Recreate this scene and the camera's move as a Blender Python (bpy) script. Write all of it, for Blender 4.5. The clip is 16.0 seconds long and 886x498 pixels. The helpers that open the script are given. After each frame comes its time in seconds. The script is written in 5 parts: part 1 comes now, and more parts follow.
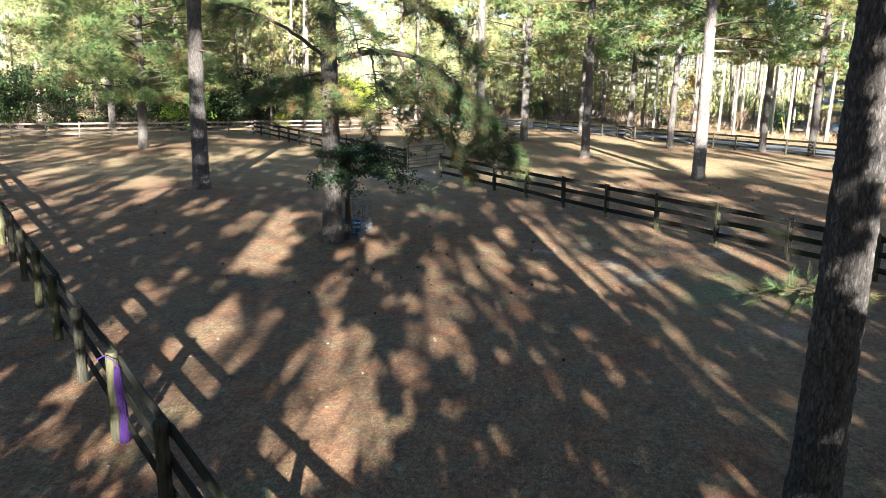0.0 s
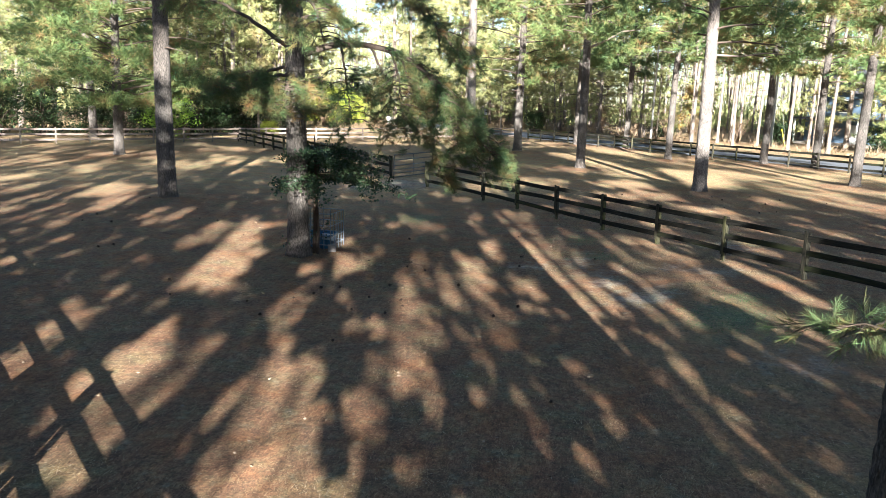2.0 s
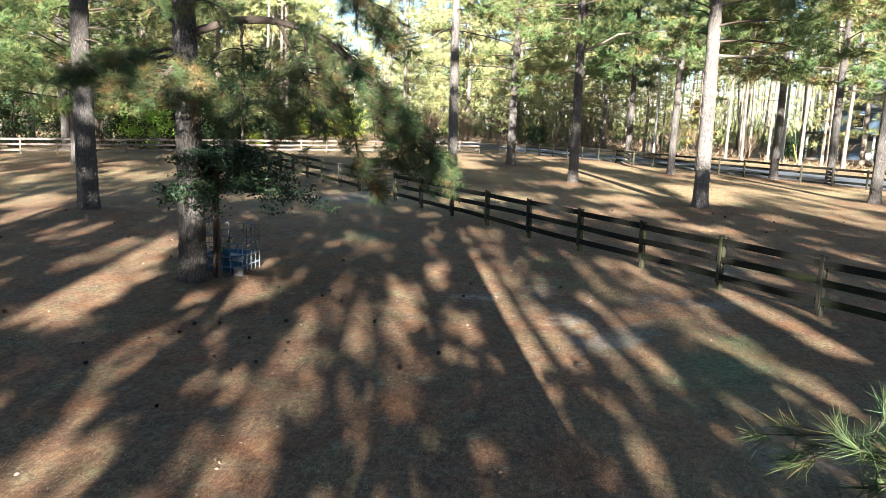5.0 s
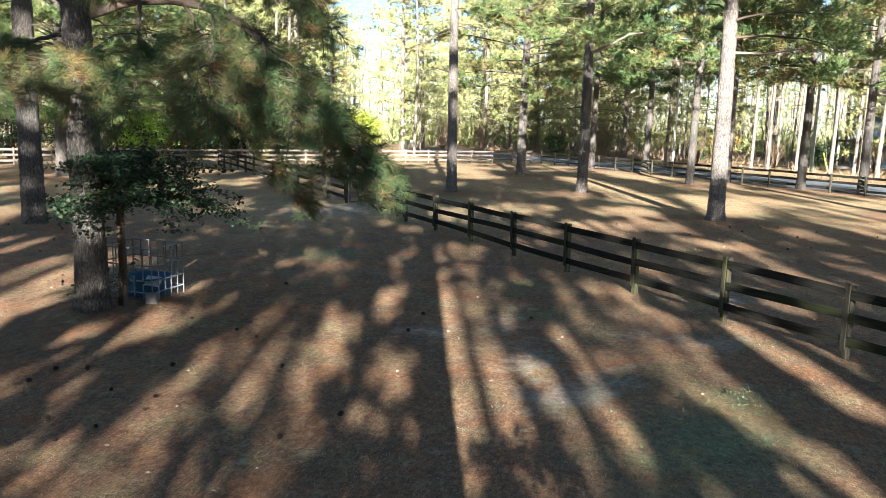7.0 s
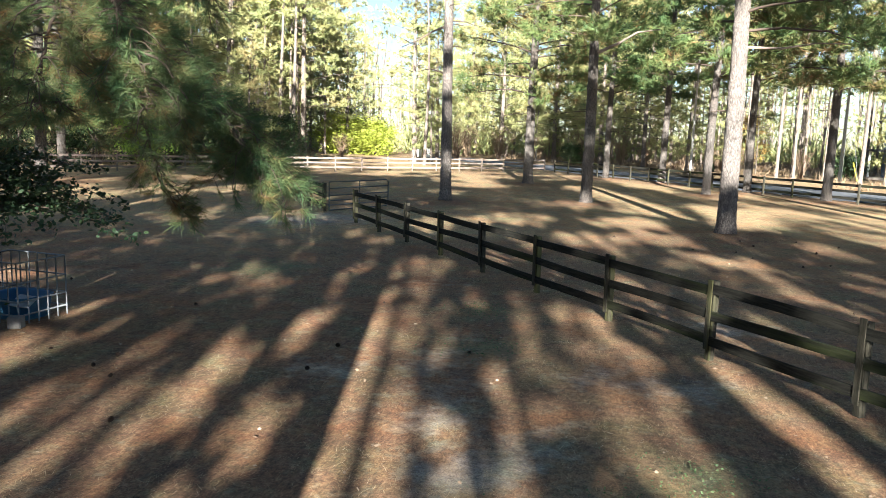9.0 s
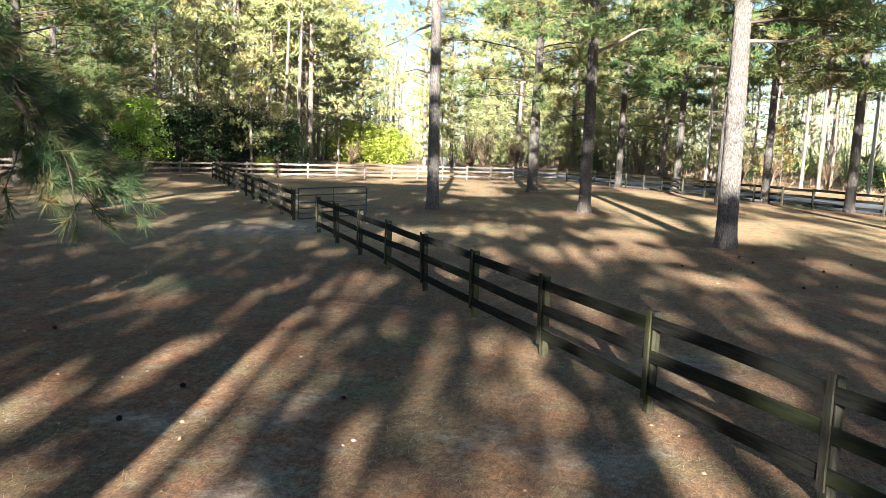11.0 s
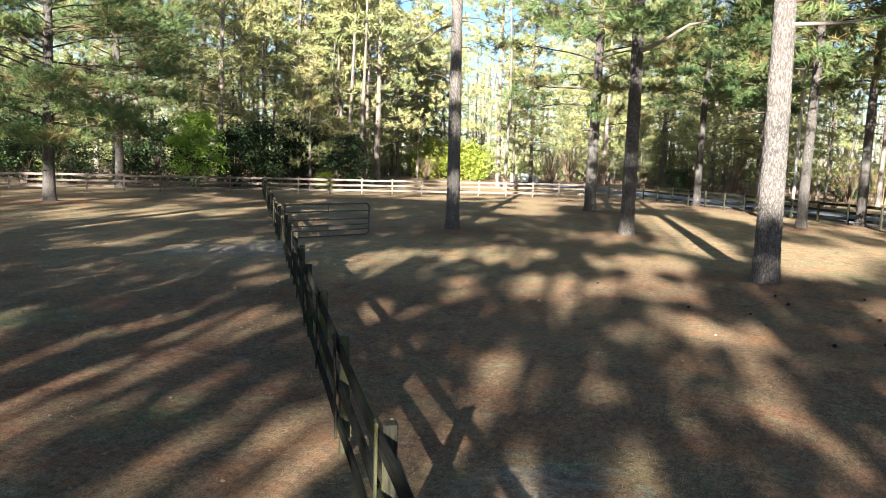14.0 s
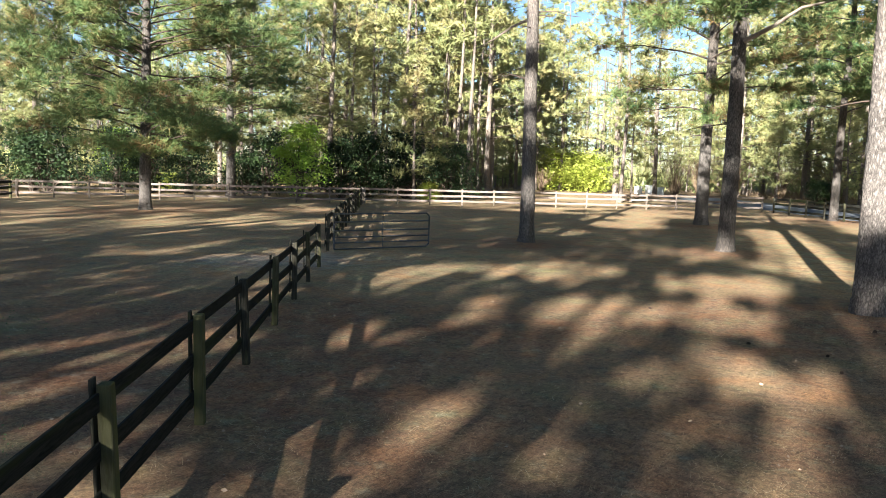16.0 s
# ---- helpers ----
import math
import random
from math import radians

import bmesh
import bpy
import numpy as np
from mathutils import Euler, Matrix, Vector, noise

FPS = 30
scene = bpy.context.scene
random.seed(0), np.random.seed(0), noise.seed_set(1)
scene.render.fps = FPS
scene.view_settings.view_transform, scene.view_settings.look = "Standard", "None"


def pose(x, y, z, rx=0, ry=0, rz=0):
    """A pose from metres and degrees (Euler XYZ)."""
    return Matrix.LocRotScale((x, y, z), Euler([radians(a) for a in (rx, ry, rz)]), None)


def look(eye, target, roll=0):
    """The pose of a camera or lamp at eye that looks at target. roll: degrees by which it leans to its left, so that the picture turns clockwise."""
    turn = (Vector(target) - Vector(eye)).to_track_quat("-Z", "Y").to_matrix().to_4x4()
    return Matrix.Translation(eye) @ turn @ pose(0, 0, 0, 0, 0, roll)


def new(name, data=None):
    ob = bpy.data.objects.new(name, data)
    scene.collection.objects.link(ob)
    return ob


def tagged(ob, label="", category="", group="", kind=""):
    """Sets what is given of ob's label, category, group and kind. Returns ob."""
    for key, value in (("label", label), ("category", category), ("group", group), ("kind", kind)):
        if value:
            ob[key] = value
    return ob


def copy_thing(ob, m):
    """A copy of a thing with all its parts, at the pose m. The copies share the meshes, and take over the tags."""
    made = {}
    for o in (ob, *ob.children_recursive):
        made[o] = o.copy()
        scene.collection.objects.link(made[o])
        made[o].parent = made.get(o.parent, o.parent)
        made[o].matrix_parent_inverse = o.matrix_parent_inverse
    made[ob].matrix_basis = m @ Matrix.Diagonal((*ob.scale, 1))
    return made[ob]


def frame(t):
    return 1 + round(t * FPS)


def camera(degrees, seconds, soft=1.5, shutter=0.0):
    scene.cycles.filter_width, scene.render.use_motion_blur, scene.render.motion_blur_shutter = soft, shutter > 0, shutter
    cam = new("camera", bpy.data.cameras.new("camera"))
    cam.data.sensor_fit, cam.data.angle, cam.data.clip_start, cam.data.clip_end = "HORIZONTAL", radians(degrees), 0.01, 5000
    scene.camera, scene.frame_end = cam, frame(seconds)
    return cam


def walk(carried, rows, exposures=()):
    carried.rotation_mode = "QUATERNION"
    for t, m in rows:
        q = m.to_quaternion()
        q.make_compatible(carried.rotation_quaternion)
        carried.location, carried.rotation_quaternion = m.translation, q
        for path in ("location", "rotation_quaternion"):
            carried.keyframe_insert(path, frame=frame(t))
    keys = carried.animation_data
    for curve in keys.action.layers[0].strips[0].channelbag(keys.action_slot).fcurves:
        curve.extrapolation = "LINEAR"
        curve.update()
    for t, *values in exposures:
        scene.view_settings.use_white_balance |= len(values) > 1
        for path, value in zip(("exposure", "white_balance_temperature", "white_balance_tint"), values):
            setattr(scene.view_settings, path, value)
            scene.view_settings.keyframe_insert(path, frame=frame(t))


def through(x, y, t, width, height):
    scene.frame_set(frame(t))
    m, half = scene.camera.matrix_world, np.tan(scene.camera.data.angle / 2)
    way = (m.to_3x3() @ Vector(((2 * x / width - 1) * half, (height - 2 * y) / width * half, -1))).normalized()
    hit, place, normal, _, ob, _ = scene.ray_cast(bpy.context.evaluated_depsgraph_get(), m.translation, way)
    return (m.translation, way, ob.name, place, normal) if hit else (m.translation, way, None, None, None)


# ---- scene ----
cam = camera(61.6, 16.0, soft=0.8)

PATH = [
    (0, (0.294, -5.155, 4.511), (-0.005, -3.225, 4.079), 1.1),
    (0.5, (0.305, -4.636, 4.408), (0.006, -2.705, 3.981), 1.0),
    (1, (0.315, -4.068, 4.316), (0.019, -2.136, 3.895), 1.1),
    (1.5, (0.345, -3.551, 4.237), (0.054, -1.615, 3.826), 1.4),
    (3.5, (0.882, -1.233, 3.843), (0.592, 0.709, 3.466), 1.7),
    (7, (2.59, 3.593, 3.436), (2.197, 5.526, 3.107), 1.5),
    (7.5, (2.813, 4.275, 3.388), (2.404, 6.205, 3.065), 1.4),
    (9, (3.643, 6.373, 3.186), (3.181, 8.295, 2.882), 1.7),
    (11.5, (5.291, 9.747, 2.983), (4.728, 11.646, 2.709), 1.9),
    (12.5, (6.077, 11.255, 2.961), (5.439, 13.132, 2.699), 1.85),
    (13, (6.48, 12.03, 2.953), (5.791, 13.89, 2.696), 1.8),
    (14.5, (7.55, 14.32, 2.909), (6.677, 16.103, 2.672), 1.8),
    (15, (7.815, 15.155, 2.842), (6.865, 16.9, 2.611), 1.7),
    (15.5, (8.144, 15.898, 2.826), (7.109, 17.594, 2.598), 1.7),
    (16, (8.39, 16.707, 2.772), (7.266, 18.347, 2.552), 1.6),
]
walk(cam, [(t, look(e, a, r)) for t, e, a, r in PATH], exposures=[(0, 2.44, 5900, 10), (7, 2.23, 5950, 9), (12, 2.12, 6000, 9), (16, 1.98, 6020, 9)])

# ---- light ----
SUN_YAW, SUN_EL = radians(13.5), radians(17.0)
SHADOW = Vector((-math.sin(SUN_YAW), math.cos(SUN_YAW), 0))      # the way shadows fall on the ground
RUN = 1 / math.tan(SUN_EL)                                       # shadow length per metre of height

world = bpy.data.worlds.new("world")
scene.world = world
world.use_nodes = True
wn = world.node_tree.nodes
sky = wn.new("ShaderNodeTexSky")
sky.sky_type = "NISHITA"
sky.sun_disc = False
sky.air_density, sky.dust_density, sky.ozone_density = 0.9, 0.4, 2.0
sky.sun_elevation = SUN_EL
sky.sun_rotation = math.pi - SUN_YAW
world.node_tree.links.new(sky.outputs[0], wn["Background"].inputs[0])
wn["Background"].inputs[1].default_value = 0.051

sun = new("sun", bpy.data.lights.new("sun", "SUN"))
sun.data.energy, sun.data.angle, sun.data.color = 9.2, radians(0.55), (1.0, 0.92, 0.8)
sun.matrix_world = look((0, 0, 30), Vector((0, 0, 30)) + SHADOW * math.cos(SUN_EL) - Vector((0, 0, math.sin(SUN_EL))))


# ---- materials ----
def material(name, rough=0.9):
    m = bpy.data.materials.new(name)
    m.use_nodes = True
    b = m.node_tree.nodes["Principled BSDF"]
    b.inputs["Roughness"].default_value = rough
    b.inputs["Specular IOR Level"].default_value = 0.25
    return m, m.node_tree.nodes, m.node_tree.links, b


def tex(n, l, kind, scale, vector, **values):
    node = n.new("ShaderNodeTex" + kind)
    node.inputs["Scale"].default_value = scale
    for key, value in values.items():
        node.inputs[key].default_value = value
    l.new(vector, node.inputs["Vector"])
    return node


def ramp(n, l, fac, stops):
    r = n.new("ShaderNodeValToRGB")
    while len(r.color_ramp.elements) < len(stops):
        r.color_ramp.elements.new(0.5)
    for e, (p, c) in zip(r.color_ramp.elements, stops):
        e.position, e.color = p, (*c, 1)
    l.new(fac, r.inputs[0])
    return r.outputs[0]


def mixed(n, l, fac, a, b, how="MIX"):
    x = n.new("ShaderNodeMix")
    x.data_type, x.blend_type = "RGBA", how
    for value, socket in ((fac, x.inputs[0]), (a, x.inputs[6]), (b, x.inputs[7])):
        if isinstance(value, (int, float)):
            socket.default_value = value
        elif isinstance(value, tuple):
            socket.default_value = (*value, 1)
        else:
            l.new(value, socket)
    return x.outputs[2]


def bump(n, l, b, height, strength, distance):
    node = n.new("ShaderNodeBump")
    node.inputs["Strength"].default_value, node.inputs["Distance"].default_value = strength, distance
    l.new(height, node.inputs["Height"])
    l.new(node.outputs[0], b.inputs["Normal"])


def stretched(n, l, sx, sy, sz, source="Object"):
    c = n.new("ShaderNodeTexCoord")
    m = n.new("ShaderNodeMapping")
    m.inputs["Scale"].default_value = (sx, sy, sz)
    l.new(c.outputs[source], m.inputs[0])
    return m.outputs[0]


def ground_material():
    m, n, l, b = material("pine_straw_and_dry_grass", 0.95)
    co = stretched(n, l, 1, 1, 1)
    big = tex(n, l, "Noise", 0.35, co, Detail=6, Roughness=0.65)
    mid = tex(n, l, "Noise", 3.0, co, Detail=8, Roughness=0.7)
    fine = tex(n, l, "Noise", 45.0, co, Detail=4, Roughness=0.8)
    fibre = tex(n, l, "Noise", 22.0, stretched(n, l, 1.0, 0.25, 1), Detail=5, Roughness=0.8, Distortion=1.5)
    grass = ramp(n, l, mid.outputs[0], [(0.25, (0.16, 0.107, 0.061)), (0.5, (0.285, 0.2, 0.112)), (0.75, (0.43, 0.318, 0.192))])
    green = mixed(n, l, 0.6, grass, (0.14, 0.13, 0.055))
    grass = mixed(n, l, ramp(n, l, big.outputs[0], [(0.5, (0, 0, 0)), (0.68, (0.5, 0.5, 0.5))]), grass, green)
    straw = ramp(n, l, fibre.outputs[0], [(0.3, (0.085, 0.046, 0.028)), (0.55, (0.19, 0.108, 0.062)), (0.75, (0.315, 0.2, 0.117))])
    sand = ramp(n, l, mid.outputs[0], [(0.3, (0.19, 0.148, 0.112)), (0.7, (0.3, 0.25, 0.2))])

    def mask(name, soft=0.28):
        a = n.new("ShaderNodeAttribute")
        a.attribute_name = name
        add = n.new("ShaderNodeMath")
        add.operation = "ADD"
        l.new(a.outputs["Fac"], add.inputs[0])
        l.new(mid.outputs[0], add.inputs[1])
        return ramp(n, l, add.outputs[0], [(0.72 - soft / 2, (0, 0, 0)), (0.72 + soft / 2, (1, 1, 1))])
    col = mixed(n, l, mask("straw", 0.45), grass, straw)
    col = mixed(n, l, mask("green", 0.5), col, (0.16, 0.165, 0.09))
    col = mixed(n, l, mask("sand"), col, sand)
    tuft = tex(n, l, "Noise", 11.0, co, Detail=5, Roughness=0.75)
    wash = tex(n, l, "Noise", 0.9, co, Detail=4, Roughness=0.6)
    blot = tex(n, l, "Noise", 2.3, stretched(n, l, 1, 0.7, 1), Detail=5, Roughness=0.62, Distortion=0.5)
    col = mixed(n, l, 0.9, col, ramp(n, l, wash.outputs[0], [(0.35, (1.12, 0.93, 0.79)), (0.5, (1, 1, 1)), (0.66, (0.86, 1.04, 0.93))]), "MULTIPLY")
    col = mixed(n, l, 0.8, col, ramp(n, l, blot.outputs[0], [(0.33, (0.62, 0.62, 0.66)), (0.47, (1, 1, 1)), (0.56, (1.02, 1.04, 0.98)), (0.68, (1.34, 1.27, 1.16))]), "MULTIPLY")
    col = mixed(n, l, 0.7, col, ramp(n, l, tuft.outputs[0], [(0.34, (0.42, 0.4, 0.4)), (0.5, (1, 1, 1)), (0.68, (1.5, 1.45, 1.35))]), "MULTIPLY")
    speck = ramp(n, l, fine.outputs[0], [(0.38, (0.42, 0.4, 0.39)), (0.5, (1, 1, 1)), (0.64, (1.6, 1.54, 1.46))])
    l.new(mixed(n, l, 0.6, col, speck, "MULTIPLY"), b.inputs["Base Color"])
    bump(n, l, b, fine.outputs[0], 0.5, 0.02)
    return m


def bark_material(name, plate, groove, warm, scale=1.0):
    m, n, l, b = material(name, 0.92)
    co = stretched(n, l, 19 * scale, 19 * scale, 6.0 * scale)
    wob = tex(n, l, "Noise", 1.6, co, Detail=4)
    push = n.new("ShaderNodeVectorMath")
    push.operation = "MULTIPLY_ADD"
    l.new(wob.outputs["Color"], push.inputs[0])
    push.inputs[1].default_value = (1.3, 1.3, 0.9)
    l.new(co, push.inputs[2])
    co2 = push.outputs[0]
    v = tex(n, l, "Voronoi", 1.0, co2)
    v.feature = "DISTANCE_TO_EDGE"
    cell = tex(n, l, "Voronoi", 1.0, co2)
    fine = tex(n, l, "Noise", 30, stretched(n, l, 1, 1, 0.4), Detail=6, Roughness=0.75)
    broad = tex(n, l, "Noise", 0.8, stretched(n, l, 1, 1, 0.5), Detail=3)
    grey = n.new("ShaderNodeRGBToBW")
    l.new(cell.outputs["Color"], grey.inputs[0])
    body = mixed(n, l, grey.outputs[0], tuple(c * 0.85 for c in plate), tuple(c * 1.3 for c in plate))
    body = mixed(n, l, ramp(n, l, broad.outputs[0], [(0.4, (0, 0, 0)), (0.7, (0.8, 0.8, 0.8))]), body, warm)
    body = mixed(n, l, ramp(n, l, fine.outputs[0], [(0.35, (0.0, 0.0, 0.0)), (0.75, (0.75, 0.75, 0.75))]), body, tuple(min(1, c * 1.9) for c in plate))
    crack = tex(n, l, "Noise", 1.0, stretched(n, l, 26 * scale, 26 * scale, 9.0 * scale), Detail=7, Roughness=0.72, Distortion=0.6)
    rift = ramp(n, l, crack.outputs[0], [(0.38, (0.1, 0.1, 0.1)), (0.54, (1, 1, 1))])
    edge = ramp(n, l, v.outputs["Distance"], [(0.0, (0.3, 0.3, 0.3)), (0.16, (1, 1, 1))])
    cut = mixed(n, l, 1.0, edge, rift, "MULTIPLY")
    l.new(mixed(n, l, cut, groove, body), b.inputs["Base Color"])
    h = mixed(n, l, 0.3, cut, fine.outputs["Color"])
    bump(n, l, b, h, 1.0, 0.03 / scale)
    return m


def leaf_material(name, stops, gloss=0.6, through=0.24, patch=0.8):
    m, n, l, b = material(name, gloss)
    geo = n.new("ShaderNodeNewGeometry")
    info = n.new("ShaderNodeObjectInfo")
    noise_ = tex(n, l, "Noise", patch, geo.outputs["Position"], Detail=3)
    add = n.new("ShaderNodeMath")
    add.operation = "MULTIPLY_ADD"
    l.new(geo.outputs["Random Per Island"], add.inputs[0])
    add.inputs[1].default_value = 0.16
    l.new(noise_.outputs[0], add.inputs[2])
    add2 = n.new("ShaderNodeMath")
    add2.operation = "MULTIPLY_ADD"
    l.new(info.outputs["Random"], add2.inputs[0])
    add2.inputs[1].default_value = 0.16
    l.new(add.outputs[0], add2.inputs[2])
    lift = n.new("ShaderNodeMath")
    lift.inputs[1].default_value = 0.1
    l.new(add2.outputs[0], lift.inputs[0])
    col = ramp(n, l, lift.outputs[0], stops)
    l.new(col, b.inputs["Base Color"])
    t = n.new("ShaderNodeBsdfTranslucent")
    l.new(mixed(n, l, 1.0, col, (1.0, 1.0, 0.85), "MULTIPLY"), t.inputs[0])
    x = n.new("ShaderNodeMixShader")
    x.inputs[0].default_value = through
    l.new(b.outputs[0], x.inputs[1])
    l.new(t.outputs[0], x.inputs[2])
    l.new(x.outputs[0], n["Material Output"].inputs[0])
    return m


def board_material(name, dark, light, moss, along):
    m, n, l, b = material(name, 0.9)
    b.inputs["Specular IOR Level"].default_value = 0.051
    info = n.new("ShaderNodeObjectInfo")
    shift = n.new("ShaderNodeVectorMath")
    shift.operation = "MULTIPLY_ADD"
    co = stretched(n, l, *along)
    l.new(info.outputs["Random"], shift.inputs[0])
    shift.inputs[1].default_value = (37, 19, 53)
    l.new(co, shift.inputs[2])
    grain = tex(n, l, "Noise", 9, shift.outputs[0], Detail=6, Roughness=0.7, Distortion=0.6)
    stain = tex(n, l, "Noise", 1.3, shift.outputs[0], Detail=4)
    col = mixed(n, l, ramp(n, l, grain.outputs[0], [(0.35, (0, 0, 0)), (0.72, (1, 1, 1))]), dark, light)
    grown = n.new("ShaderNodeMath")
    grown.operation = "MULTIPLY_ADD"
    l.new(info.outputs["Random"], grown.inputs[0])
    grown.inputs[1].default_value = 0.3
    l.new(stain.outputs[0], grown.inputs[2])
    col = mixed(n, l, ramp(n, l, grown.outputs[0], [(0.68, (0, 0, 0)), (0.88, (0.7, 0.7, 0.7))]), col, moss)
    l.new(col, b.inputs["Base Color"])
    bump(n, l, b, grain.outputs[0], 0.5, 0.01)
    return m


def plain(name, colour, rough=0.6, metal=0.0, vary=0.25, scale=6):
    m, n, l, b = material(name, rough)
    t = tex(n, l, "Noise", scale, stretched(n, l, 1, 1, 1), Detail=5, Roughness=0.65)
    low, high = tuple(c * (1 - vary) for c in colour), tuple(min(1, c * (1 + vary)) for c in colour)
    l.new(ramp(n, l, t.outputs[0], [(0.3, low), (0.7, high)]), b.inputs["Base Color"])
    b.inputs["Metallic"].default_value = metal
    bump(n, l, b, t.outputs[0], 0.2, 0.01)
    return m


GROUND = ground_material()
BARK = bark_material("pine_bark", (0.1, 0.09, 0.08), (0.03, 0.026, 0.023), (0.135, 0.103, 0.084))
# lighter and coarser copy of the bark for the woods and far trunks
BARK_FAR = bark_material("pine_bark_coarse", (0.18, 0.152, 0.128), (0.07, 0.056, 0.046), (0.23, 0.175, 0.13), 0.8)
# lighter copy of the bark for sunlit trunks, some of the sun in its colour
BARK_SUNLIT = bark_material("sunlit_pale_pine_bark", (0.165, 0.146, 0.13), (0.055, 0.047, 0.042), (0.17, 0.135, 0.112))
TWIG = plain("twig_bark", (0.07, 0.052, 0.04), 0.9)
NEEDLES = leaf_material("pine_needles", [(0.3, (0.022, 0.056, 0.033)), (0.55, (0.056, 0.11, 0.043)), (0.8, (0.12, 0.16, 0.053)), (1.0, (0.22, 0.14, 0.065))])
# needles of the low limbs, darkened: part of their shade is in the colour
NEEDLES_NEAR = leaf_material("pine_needles_close_shaded", [(0.3, (0.02, 0.05, 0.028)), (0.55, (0.048, 0.098, 0.041)), (0.78, (0.1, 0.135, 0.05)), (1.0, (0.22, 0.12, 0.05))], patch=2.4)
# paler copy of the needles: sunlight on the far crowns is put into the colour
NEEDLES_FAR = leaf_material("pine_needles_painted_sunny", [(0.3, (0.04, 0.078, 0.048)), (0.55, (0.145, 0.182, 0.077)), (0.8, (0.275, 0.28, 0.115)), (1.0, (0.32, 0.26, 0.125))], patch=0.4)
YELLOW_GREEN = leaf_material("sunlit_shrub_leaves", [(0.3, (0.15, 0.2, 0.03)), (0.65, (0.28, 0.34, 0.05)), (1.0, (0.42, 0.45, 0.09))], 0.5, 0.35, 0.6)
HOLLY = leaf_material("holly_leaves", [(0.3, (0.012, 0.028, 0.014)), (0.7, (0.026, 0.052, 0.024)), (1.0, (0.055, 0.085, 0.035))], 0.55, 0.12, 2.0)
# evergreen greens taken near black: the shade over the thicket is in the colour
THICKET = leaf_material("shaded_evergreen_leaves", [(0.3, (0.007, 0.016, 0.007)), (0.65, (0.016, 0.032, 0.012)), (1.0, (0.045, 0.075, 0.022))], 0.6, 0.15, 0.6)
# leaf greens raised to stand in for sun that misses this tree
BRIGHT = leaf_material("painted_sun_green_leaves", [(0.3, (0.09, 0.19, 0.024)), (0.65, (0.2, 0.34, 0.04)), (1.0, (0.33, 0.44, 0.07))], 0.5, 0.35, 0.6)
DEAD = leaf_material("dry_brush", [(0.3, (0.07, 0.048, 0.032)), (0.65, (0.15, 0.105, 0.068)), (1.0, (0.26, 0.19, 0.12))], 0.9, 0.1, 0.5)
LITTER = leaf_material("needle_litter", [(0.3, (0.12, 0.065, 0.035)), (0.6, (0.27, 0.16, 0.08)), (0.85, (0.4, 0.3, 0.17)), (1.0, (0.5, 0.42, 0.3))], 0.9, 0.1, 0.9)
DARK_RAIL = board_material("weathered_black_board", (0.01, 0.0105, 0.009), (0.036, 0.034, 0.028), (0.036, 0.046, 0.015), (0.35, 4, 4))
DARK_POST = board_material("weathered_black_post", (0.018, 0.018, 0.014), (0.075, 0.068, 0.05), (0.1, 0.1, 0.04), (4, 4, 0.4))
GREY_RAIL = board_material("weathered_grey_board", (0.1, 0.078, 0.068), (0.27, 0.222, 0.19), (0.12, 0.098, 0.074), (0.35, 4, 4))
GREY_POST = board_material("weathered_grey_post", (0.09, 0.072, 0.06), (0.26, 0.215, 0.18), (0.1, 0.085, 0.05), (4, 4, 0.4))
ASPHALT = plain("asphalt", (0.1, 0.11, 0.125), 0.85, 0, 0.25, 3)
GALV = plain("galvanised_steel", (0.17, 0.18, 0.19), 0.6, 0.15, 0.25, 20)
GATE_STEEL = plain("grey_gate_steel", (0.075, 0.08, 0.085), 0.55, 0.3, 0.25, 9)


# ---- geometry helpers ----
rng = np.random.default_rng(7)


class Geo:
    """Triangles gathered for one mesh."""

    def __init__(self):
        self.v, self.f, self.n = [], [], 0

    def add(self, v, f):
        v = np.asarray(v, float).reshape(-1, 3)
        self.v.append(v)
        self.f.append(np.asarray(f, int).reshape(-1, 3) + self.n)
        self.n += len(v)

    def mesh(self, name, mat, smooth=False):
        v, f = np.concatenate(self.v), np.concatenate(self.f)
        me = bpy.data.meshes.new(name)
        me.vertices.add(len(v))
        me.vertices.foreach_set("co", v.astype(np.float32).ravel())
        me.loops.add(f.size)
        me.loops.foreach_set("vertex_index", f.astype(np.int32).ravel())
        me.polygons.add(len(f))
        me.polygons.foreach_set("loop_start", np.arange(0, f.size, 3, dtype=np.int32))
        me.polygons.foreach_set("use_smooth", np.full(len(f), smooth))
        me.materials.append(mat)
        me.update(calc_edges=True)
        return me


def child(name, mesh, parent, m=None, label=""):
    ob = new(name, mesh)
    ob.parent = parent
    if m is not None:
        ob.matrix_basis = m
    return tagged(ob, label)


def part(name, bm, mat, parent, label="", m=None, smooth=False):
    me = bpy.data.meshes.new(name)
    bm.to_mesh(me)
    bm.free()
    me.materials.append(mat)
    for p in me.polygons:
        p.use_smooth = smooth
    return child(name, me, parent, m, label)


def thing(name, m, label, category, group="", kind=""):
    ob = new(name)
    ob.empty_display_size = 0.2
    ob.matrix_basis = m
    return tagged(ob, label, category, group, kind)


